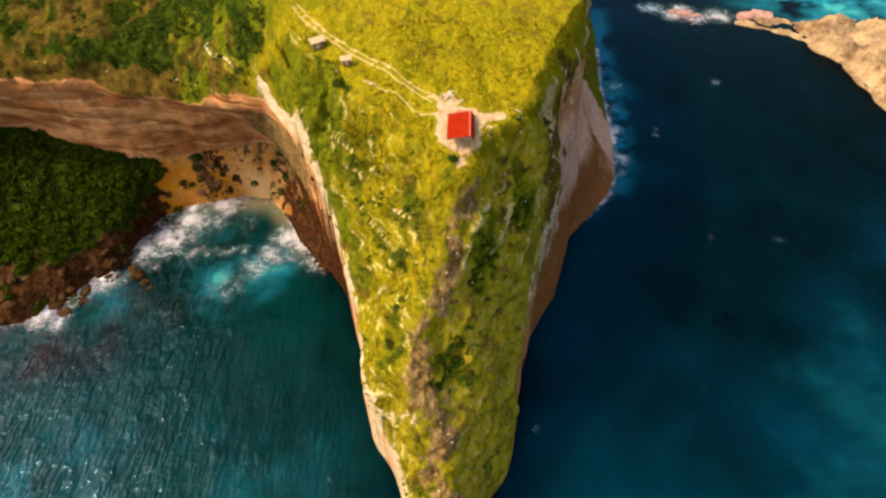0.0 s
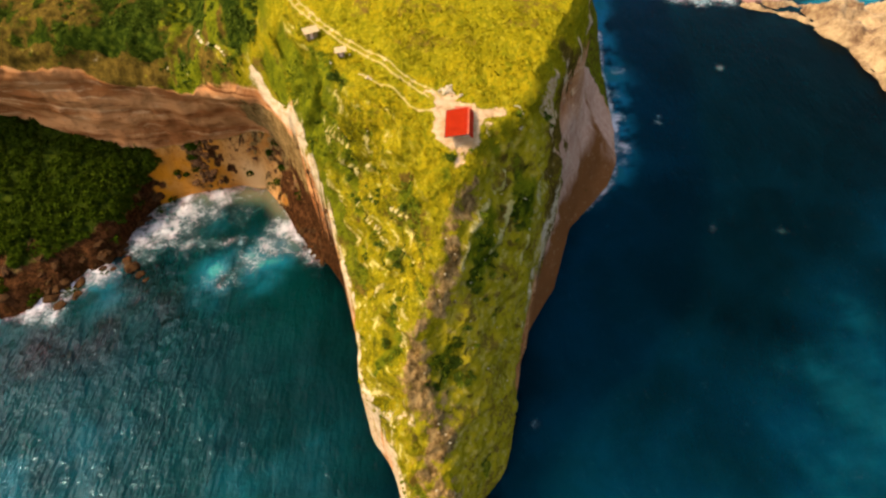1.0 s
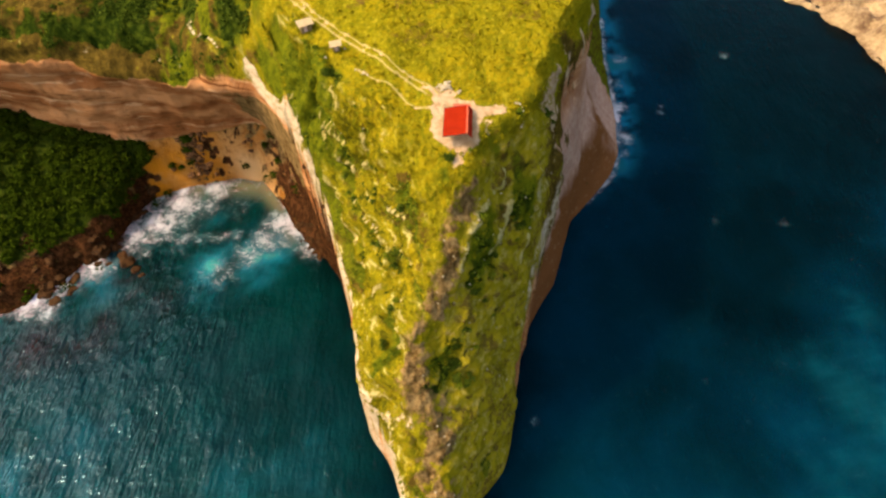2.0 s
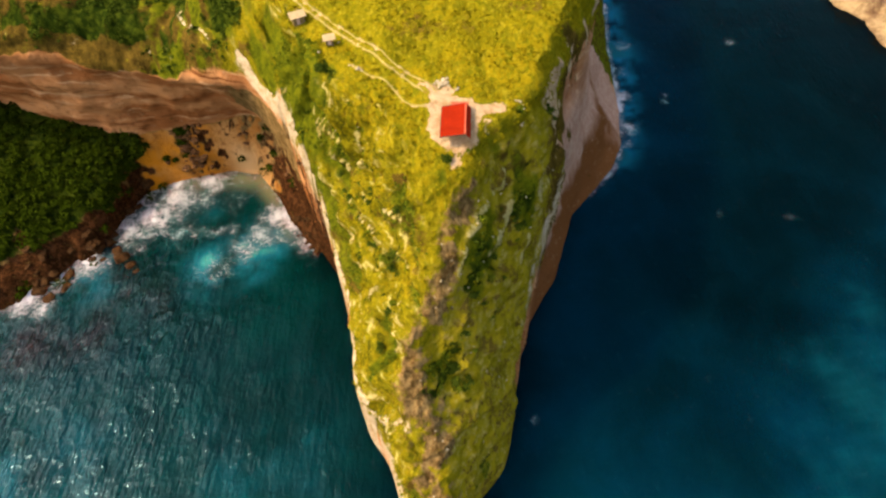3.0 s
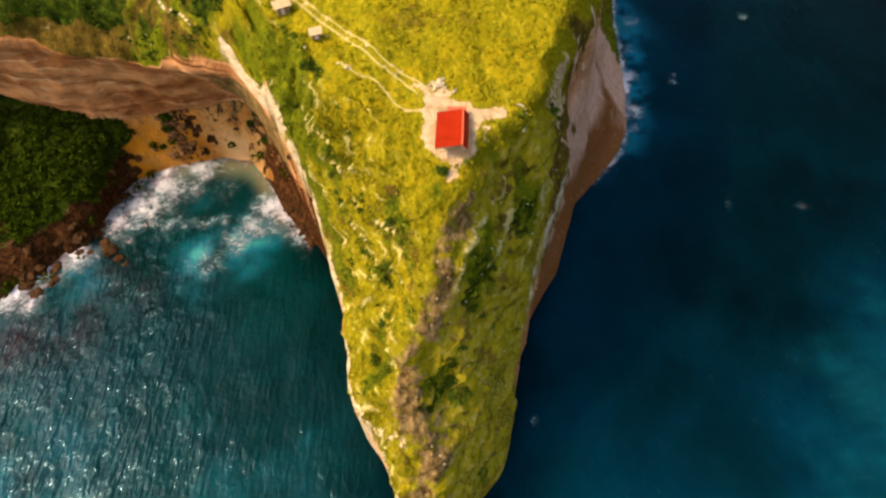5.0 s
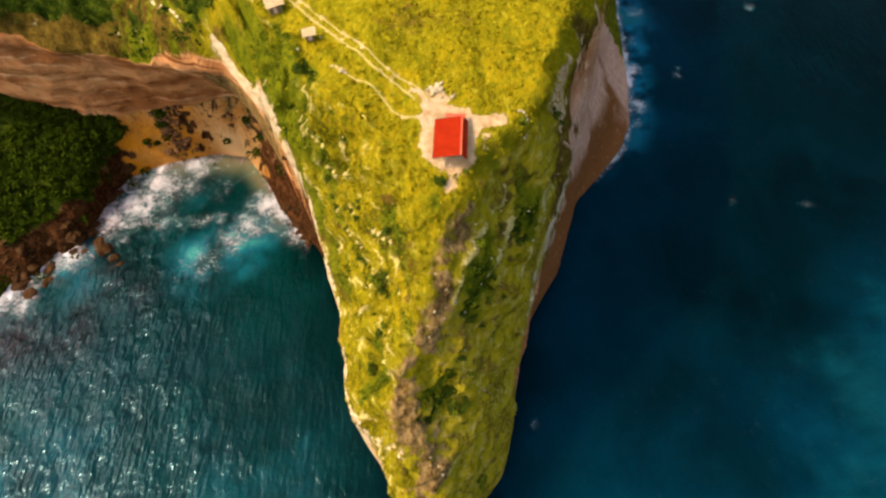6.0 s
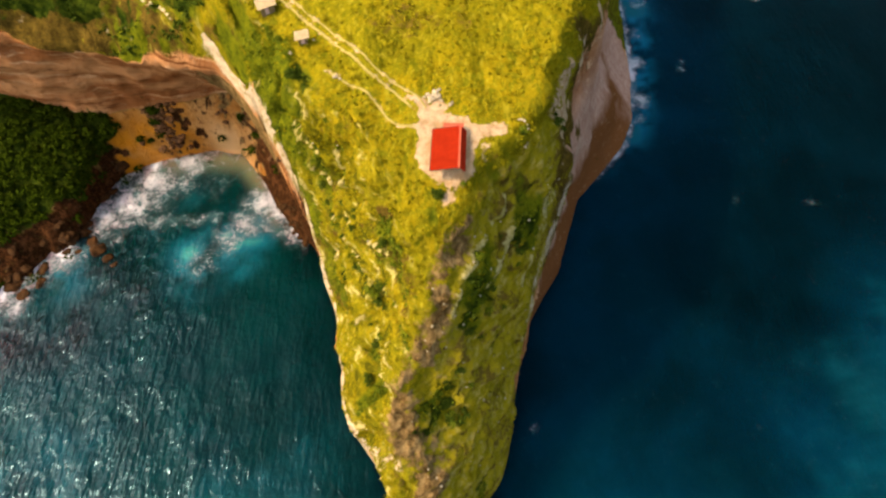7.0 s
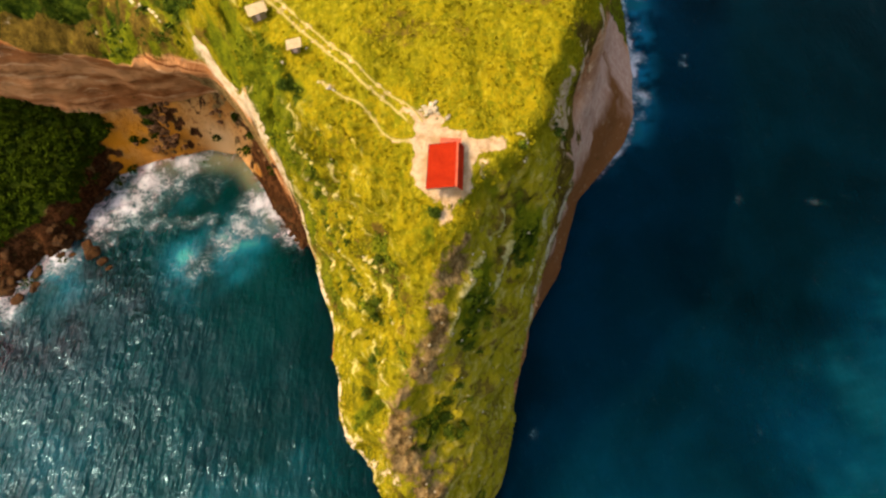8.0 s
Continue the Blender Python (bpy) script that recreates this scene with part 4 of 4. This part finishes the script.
def walls_with_gable(lo, hi, ridge_x, z_left, z_right, z_ridge, thick=0.22):
    """Four walls, as parts' meshes: left, right and two gable ends that follow the roof."""
    x0, y0, z0 = lo
    x1, y1 = hi
    out = [block((x0, y0 + thick, z0), (x0 + thick, y1 - thick, z_left)), block((x1 - thick, y0 + thick, z0), (x1, y1 - thick, z_right))]
    for ya, yb in ((y0, y0 + thick), (y1 - thick, y1)):
        bm = bmesh.new()
        ring = [(x0, z0), (x1, z0), (x1, z_right), (ridge_x, z_ridge), (x0, z_left)]
        fa, fb = [bm.verts.new((x, ya, z)) for x, z in ring], [bm.verts.new((x, yb, z)) for x, z in ring]
        bm.faces.new(fa)
        bm.faces.new(fb[::-1])
        for i in range(5):
            j = (i + 1) % 5
            bm.faces.new((fa[j], fa[i], fb[i], fb[j]))
        bmesh.ops.recalc_face_normals(bm, faces=bm.faces[:])
        out.append(bm)
    return out


def build_house():
    """A small house with a lopsided red gable and a lean-to behind; its base lies at z = 0."""
    house = new("house")
    L, W = 9.3, 6.1
    zl, zr, ztop, rx = 2.0, 1.95, 3.0, 5.0
    names = ("side_wall", "side_wall", "gable_wall", "gable_wall")
    for n, bm in zip(names, walls_with_gable((0.35, 3.4, -0.8), (W - 0.3, L - 0.4), rx, zl - 0.08, zr - 0.05, ztop - 0.12)):
        part(n, bm, PLASTER, house, "pale pinkish plastered wall")
    n = 8
    w = L / n
    left_mesh, right_mesh = ribbed(w - 0.006, rx, ztop - zl + 0.05), ribbed(w - 0.006, W - rx, ztop - zr + 0.1)
    lead, rlead = None, None
    for i in range(n):
        if not lead:
            lead, rlead = part("roof_sheet", left_mesh, RED, house, "red ribbed metal roof sheet"), part("roof_sheet", right_mesh, RED, house, "red ribbed metal roof sheet")
            one, two = lead, rlead
        else:
            one, two = new("roof_sheet", lead.data), new("roof_sheet", rlead.data)
            for o in (one, two):
                o.parent = house
        one.matrix_basis = pose(rx, w * (i + 1), ztop, 0, 0, 180)
        two.matrix_basis = pose(rx, w * i, ztop)
    # cap paler than the sheets: the ridge's highlight put into its colour
    cap = block((rx - 0.2, -0.06, ztop + 0.045), (rx + 0.16, L + 0.06, ztop + 0.1), 0.02)
    part("ridge_cap", cap, PALE_RED, house, "paler red ridge capping")
    for y in (-0.08, L + 0.005):
        bm = slab([(0, y, zl + 0.02), (rx, y, ztop + 0.02), (rx, y + 0.07, ztop + 0.02), (0, y + 0.07, zl + 0.02)], 0.2)
        part("bargeboard", bm, TIMBER, house, "dark timber bargeboard")
    part("eave_board", block((-0.07, 0, zl - 0.2), (-0.005, L, zl - 0.03)), TIMBER, house, "dark timber eave board")
    porch = part("lean_to_roof", slab([(1.9, L + 0.08, 2.35), (5.6, L + 0.08, 2.35), (5.6, L + 1.5, 2.1), (1.9, L + 1.5, 2.1)], 0.07), PALE_RED, house, "dusty orange-red lean-to roof")
    for x in (2.05, 5.45):
        part("post", block((x - 0.07, L + 1.25, -0.6), (x + 0.07, L + 1.39, 2.04), 0.01), TIMBER, porch, "dark timber post")
    return tagged(house, "small house with red ribbed metal gable roof on bare earth", "house")


house = build_house()
house.matrix_basis = pose(0.85, 95.2, height(4, 99) + 0.1, 0, 0, -2.6)


def build_hut(name, w, l, h, label):
    hut = new(name)
    t = 0.12
    for lo, hi in (((0, 0, -0.6), (w, t, h)), ((0, l - t, -0.6), (w, l, h)), ((0, t, -0.6), (t, l - t, h)), ((w - t, t, -0.6), (w, l - t, h))):
        part("wall", block(lo, hi), BOARDS, hut, "weathered brown board wall")
    part("door", block((w * 0.3, -0.05, 0), (w * 0.3 + 0.8, -0.003, h - 0.25), 0.01), PLASTER, hut, "pale board door")
    o = 0.6
    n = 4
    for i in range(n):
        y0, y1 = -o + (l + 2 * o) * i / n, -o + (l + 2 * o) * (i + 1) / n - 0.01
        part("roof_panel", slab([(-o, y0, h + 0.1), (w + o, y0, h + 0.35), (w + o, y1, h + 0.35), (-o, y1, h + 0.1)], 0.06), PALE_SHEET, hut, "pale weathered roof panel")
    return tagged(hut, label, "hut")


hut = build_hut("hut", 3.0, 2.4, 1.8, "small brown board hut with a pale weathered roof")
hut.matrix_basis = pose(-36.4, 141.2, height(-35, 142.4) + 0.05, 0, 0, 24)
shed = build_hut("shed", 1.8, 1.7, 1.3, "little shed with a pale flat roof on the grass")
shed.matrix_basis = pose(-26.4, 129.6, height(-25.5, 130.4) + 0.05, 0, 0, 12)


# ---------------------------------------------------------------- paths
def build_path(pts, width, label):
    """A trodden strip that lies on the ground."""
    p = np.array(pts)
    seg = np.hypot(*np.diff(p, axis=0).T)
    s = np.concatenate([[0], np.cumsum(seg)])
    q = np.arange(0, s[-1], 0.4)
    w = np.hanning(17)
    cx, cy = (np.convolve(np.pad(np.interp(q, s, p[:, k]), 8, mode="edge"), w / w.sum(), "valid") for k in (0, 1))
    cx, cy = cx + 0.15 * vnoise(q * 0.3, q * 0 + 3), cy + 0.15 * vnoise(q * 0.3, q * 0 + 9)
    tx, ty = np.gradient(cx), np.gradient(cy)
    ln = np.hypot(tx, ty)
    bm = bmesh.new()
    rows = []
    for k in range(len(q)):
        row = []
        for side in (-1, -0.5, 0, 0.5, 1):
            half = width * (0.5 + 0.22 * vnoise(np.array([q[k] * 0.8]), np.array([side * 5.0 + width]))[0])
            x, y = cx[k] - ty[k] / ln[k] * side * half, cy[k] + tx[k] / ln[k] * side * half
            row.append(bm.verts.new((x, y, height(x, y) + (0.07 if abs(side) < 1 else -0.05))))
        rows.append(row)
    for a, b in zip(rows, rows[1:]):
        for i in range(4):
            bm.faces.new((a[i], a[i + 1], b[i + 1], b[i]))
    bmesh.ops.recalc_face_normals(bm, faces=bm.faces[:])
    return tagged(part("footpath", bm, TRODDEN), label, "path", kind="structure")


for pts, w in zip(PATHS, (0.65, 0.5, 0.55)):
    build_path(pts, w, "pale trodden earth path through dry grass")


# ---------------------------------------------------------------- rocks
def boulder_mesh(name, seed, material, flat=0.7):
    bm = bmesh.new()
    bmesh.ops.create_icosphere(bm, subdivisions=2, radius=0.5)
    for v in bm.verts:
        n = noise.noise(v.co * 2.2 + Vector((seed * 7.1, seed * 3.3, 0))) + 0.5 * noise.noise(v.co * 5 + Vector((0, seed * 5.7, 2)))
        v.co *= 1 + 0.55 * n
        v.co.z *= flat
        for axis in range(3):
            v.co[axis] = max(min(v.co[axis], 0.42), -0.42)
    me = bpy.data.meshes.new(name)
    bm.to_mesh(me)
    bm.free()
    me.materials.append(material)
    return me


PALE_ROCKS = [boulder_mesh("boulder", i, PALE_STONE) for i in range(4)]
BROWN_ROCKS = [boulder_mesh("shore_rock", i + 9, BROWN_STONE) for i in range(4)]


WET_ROCKS = [boulder_mesh("shore_rock", i + 15, WET_STONE, 0.45) for i in range(4)]
PINK_ROCKS = [boulder_mesh("sea_rock", i + 21, PINK_STONE, 0.35) for i in range(3)]


def put_rock(meshes, name, x, y, z, size, label, group):
    ob = new(name, random.choice(meshes))
    k = random.uniform(0.75, 1.3)
    ob.matrix_basis = pose(x, y, z + size * 0.12, random.uniform(-15, 15), random.uniform(-15, 15), random.uniform(0, 360)) @ Matrix.Diagonal((size * k, size / k, size * random.uniform(0.7, 1.1), 1))
    return tagged(ob, label, "rock", group)


for x, y, sz in ((1.0, 112.8, 1.7), (2.3, 113.3, 1.5), (1.7, 114.2, 1.3), (0.3, 113.8, 1.0), (2.9, 112.4, 0.9), (0.6, 112.0, 0.8), (2.4, 115.1, 0.9), (1.4, 113.4, 1.6), (4.6, 111.3, 1.0), (4.9, 112.1, 0.6), (-0.3, 113.2, 0.7)):
    put_rock(PALE_ROCKS, "boulder", x, y, height(x, y), sz, "big cream limestone boulder beside the house yard", "boulders by the yard")
for x, y, sz in ((-17.9, 119.6, 1.2), (-16.9, 119.2, 0.7), (-20, 121.4, 0.6), (-28, 127.5, 0.7), (-23.6, 131.3, 0.6)):
    put_rock(PALE_ROCKS, "boulder", x, y, height(x, y), sz, "cream limestone boulder in dry grass by the path", "boulders by the path")
for k in range(9):
    a = radians(-50 + 20 * k)
    x, y = 17.6 + 1.5 * math.cos(a), 106.2 + 1.5 * math.sin(a)
    put_rock(PALE_ROCKS, "wall_stone", x, y, height(x, y), 0.62, "pale stone of a low curved wall round a bush", "curved stone wall")

grid = np.stack([LX, LY, LZ], -1)
cell = (np.gradient(us)[None, :] * np.gradient(vs)[:, None] * np.sqrt(1 + np.minimum(steep, 4) ** 2))[:-1, :-1].ravel()


def pick(weight, count):
    """Places on the ground, drawn with a weight for each grid point."""
    w = np.clip(weight[:-1, :-1], 0, None).ravel() * cell
    at = RNG.choice(len(w), count, p=w / w.sum())
    j, i = at // (len(us) - 1), at % (len(us) - 1)
    fx, fy = RNG.random((count, 1)), RNG.random((count, 1))
    return (grid[j, i] * (1 - fx) + grid[j, i + 1] * fx) * (1 - fy) + (grid[j + 1, i] * (1 - fx) + grid[j + 1, i + 1] * fx) * fy


on_head = (U > -58) & (LY > 38) & (LY < 150) & (LZ > 10)
for x, y, z in pick(on_head * (ease(0.2, 1, ledge) + 0.5 * ease(0.3, 1, scar_shade) + 0.12 * ease(0, 6, LX - profile(R_TOP, LY)) * (past_r < -1) * (LY < 118)), 80):
    put_rock(PALE_ROCKS, "stone", x, y, z, random.uniform(0.3, 0.75), "loose pale limestone on the grassy slope", "stones on the slope")
for x, y, z in pick(floor_zone * (LX < -128) * (LX > -200) * ease(-2.5, 0, LZ) * ease(12, 7, LZ), 95):
    put_rock(WET_ROCKS, "shore_rock", x, y, z, 1.0 + 6.0 * random.random() ** 2.5, "dark brown wet boulder at the cove's water line", "boulders along the cove shore")
for x, y, sz in ((-129, 140, 6.5), (-124.5, 136.5, 4.5), (-132.5, 143, 5.5), (-121.5, 133.5, 3), (-151, 121, 5), (-156, 124.5, 6), (-146.5, 126, 4.5), (-163, 121, 4), (-136.5, 139.5, 3.5)):
    put_rock(WET_ROCKS, "reef_rock", x, y, -0.6, sz, "dark brown reef rock awash in cove surf", "reef rocks off the cove")
for x, y, z in pick(floor_zone * (LX > -112) * (LZ > 3) * ease(0.1, 0.6, n2 + 0.6 * n3) * (LZ > 9) * (LZ < 24), 45):
    put_rock(BROWN_ROCKS, "fallen_boulder", x, y, z, random.uniform(0.6, 2.4), "brown fallen boulder on orange sand below the cliff", "boulders on the beach")
for x, y, z in pick((LX > -66) * (LX < -38) * (LY > 128) * (LY < 176) * (LZ > -2) * ease(20, 12, LZ) * (past_l > -2), 70):
    put_rock(WET_ROCKS, "cliff_foot_boulder", x, y, z, random.uniform(0.8, 2.8), "dark brown fallen boulder at the cliff foot", "boulders below the neck")
for x, y, z in pick(floor_zone * np.exp(-(((LX + 111) / 5) ** 2 + ((LY - 189) / 4) ** 2)), 40):
    put_rock(BROWN_ROCKS, "rubble_boulder", x, y, z, random.uniform(1.2, 4.0), "dark brown boulder in a rubble heap on the beach", "rubble heap on the beach")
for x, y, sz in ((172, 377, 13), (166, 380, 9), (179, 374, 8), (213, 371, 17), (226, 374, 15), (192, 371, 4)):
    put_rock(PINK_ROCKS, "sea_rock", x, y, -1.0, sz, "pinkish brown rock awash in white surf", "rocks off the island")


# ---------------------------------------------------------------- plants
def leaves(name, centres, radius, count, leaf, material, squash=0.8, droop=0.0):
    """Sprays of leaf blades round each centre, as one mesh."""
    n = len(centres)
    c = np.repeat(np.asarray(centres, float), count, axis=0)
    r = np.repeat(np.broadcast_to(radius, (n,)), count)
    lf = np.repeat(np.broadcast_to(leaf, (n,)), count) * RNG.uniform(0.6, 1.4, n * count)
    d = RNG.normal(size=(n * count, 3))
    d[:, 2] = np.abs(d[:, 2]) * 1.1 - 0.15
    d /= np.linalg.norm(d, axis=1)[:, None]
    at = c + d * (r * RNG.uniform(0.55, 1.05, n * count) ** 0.7)[:, None] * [1, 1, squash]
    normal = d + RNG.normal(size=d.shape) * 0.55
    normal /= np.linalg.norm(normal, axis=1)[:, None]
    side = np.cross(normal, RNG.normal(size=d.shape))
    side /= np.linalg.norm(side, axis=1)[:, None]
    tip = np.cross(normal, side)
    quad = np.stack([at - side * lf[:, None] * 0.5, at - tip * lf[:, None] * 0.8, at + side * lf[:, None] * 0.5, at + tip * lf[:, None] * 0.9], 1).reshape(-1, 3)
    me = bpy.data.meshes.new(name)
    me.from_pydata(quad.tolist(), [], np.arange(len(quad)).reshape(-1, 4).tolist())
    me.materials.append(material)
    return me


def build_bush(seed, leafage):
    """A wind-bent bush: a short trunk with limbs, and a lumpy crown; about 2 m across."""
    rng = np.random.default_rng(seed)
    bush = new("bush")
    bm = bmesh.new()
    tips = []
    for k in range(5):
        a = k * 1.26 + rng.uniform(-0.3, 0.3)
        tip = Vector((0.65 * math.cos(a), 0.65 * math.sin(a), 0.6 + rng.uniform(0, 0.4)))
        tips.append(tip)
        m = Matrix.Translation(tip / 2 - Vector((0, 0, 0.1))) @ tip.to_track_quat("Z", "Y").to_matrix().to_4x4()
        bmesh.ops.create_cone(bm, segments=5, radius1=0.09, radius2=0.025, depth=tip.length + 0.3, matrix=m)
    part("trunk", bm, BARK, bush, "short branching trunk")
    lumps = [(t.x, t.y, t.z) for t in tips] + [(0, 0, 0.9), (rng.uniform(-0.3, 0.3), rng.uniform(-0.3, 0.3), 1.15)]
    crown = new("crown", leaves("crown", lumps, 0.55, 34, 0.26, leafage))
    crown.parent = bush
    return bush


BUSH_PLACES = [(-27.5, 121.5, 2, 0.6), (-24.6, 114.8, 3, 1.8), (-21.5, 109.5, 4, 1.6), (-34, 127, 4, 2.2), (-15.9, 101.8, 3, 1.4), (-9.1, 92.3, 2, 1.2), (-16.4, 97, 4, 1.4), (-11.5, 86.5, 5, 1.4), (-11.2, 78.2, 4, 1.4), (-20, 104, 3, 1.5), (-33, 131, 3, 2), (-16, 73, 2, 1.4), (20.3, 99, 6, 2.2), (10.5, 84, 6, 2.0), (12.7, 87.3, 5, 2.0), (4.5, 67.5, 6, 2.0), (8, 72, 3, 2), (17.6, 106.2, 2, 0.6), (27, 118, 3, 2), (20.6, 97.2, 3, 1.6), (9, 81, 4, 1.6), (6.7, 66, 4, 2), (2.4, 92.9, 3, 0.5), (6.6, 95.0, 1, 0.1)]
kinds = [build_bush(i, LEAF_DARK if i < 4 else LEAF_GREEN) for i in range(6)]
used = set()
for x0, y0, n, spread_m in BUSH_PLACES:
    for k in range(n):
        x, y = x0 + random.gauss(0, spread_m * 0.7), y0 + random.gauss(0, spread_m * 0.7)
        m = pose(x, y, height(x, y) - 0.15, random.uniform(-8, 8), random.uniform(-8, 8), random.uniform(0, 360))
        size = random.uniform(0.55, 1.15) if n > 1 else 0.5
        kind = random.randrange(6)
        if kind in used:
            ob = copy_thing(kinds[kind], m)
        else:
            ob = kinds[kind]
            ob.matrix_basis = m
            used.add(kind)
            tagged(ob, "dense dark green bush on the headland slope" if kind < 4 else "mid-green leafy bush on the headland slope", "bush", "bushes on the headland")
        ob.scale = (size, size, size * 0.85)

soft = on_head * (rock < 0.3) * (yard < 0.3) * (trod < 0.4) * (LZ > 15)
tufts = pick(soft * (1 - 0.8 * ease(0, 5, LX - profile(R_TOP, LY))) * (scar_shade < 0.35) * (dry < 0.6) * (1 - np.clip(gully, 0, 1)) * ease(-0.6, 0.5, n2 + 0.3), 3200)
ob = new("grass_tufts", leaves("grass_tufts", tufts, RNG.uniform(0.2, 0.6, len(tufts)), 7, 0.34, LEAF_GRASS, 1.0))
tagged(ob, "yellow-green tussocks of dry coastal grass", "grass", kind="stuff")
scrub = pick(soft * np.clip(scrubby - 0.2, 0, 1) ** 2 * (LY < 150) * (1 - 0.85 * (LX < -20) * (LY > 105)), 1700)
ob = new("low_scrub", leaves("low_scrub", scrub, RNG.uniform(0.3, 0.75, len(scrub)), 14, 0.32, LEAF_GREEN, 0.8))
tagged(ob, "low green scrub in the folds of the slope", "shrubs", kind="stuff")
hill = pick((hills > 0.4) * (LX > -180) * (LY < 225) * (rock < 0.4) * ease(-0.1, 0.6, n1 + 0.7 * n3), 2200)
ob = new("hillside_scrub", leaves("hillside_scrub", hill, RNG.uniform(0.35, 1.1, len(hill)), 16, 0.45, LEAF_DARK, 0.8))
tagged(ob, "patchy green scrub above the cove cliff", "shrubs", kind="stuff")
trees = pick(wood * floor_zone * (LX > -215), 900)
trees[:, 2] += 0.6
ob = new("cove_thicket", leaves("cove_thicket", trees, RNG.uniform(1.4, 3.0, len(trees)), 60, 0.8, LEAF_COVE, 0.75))
tagged(ob, "dense dark green thicket on the cove's floor", "thicket", kind="stuff")
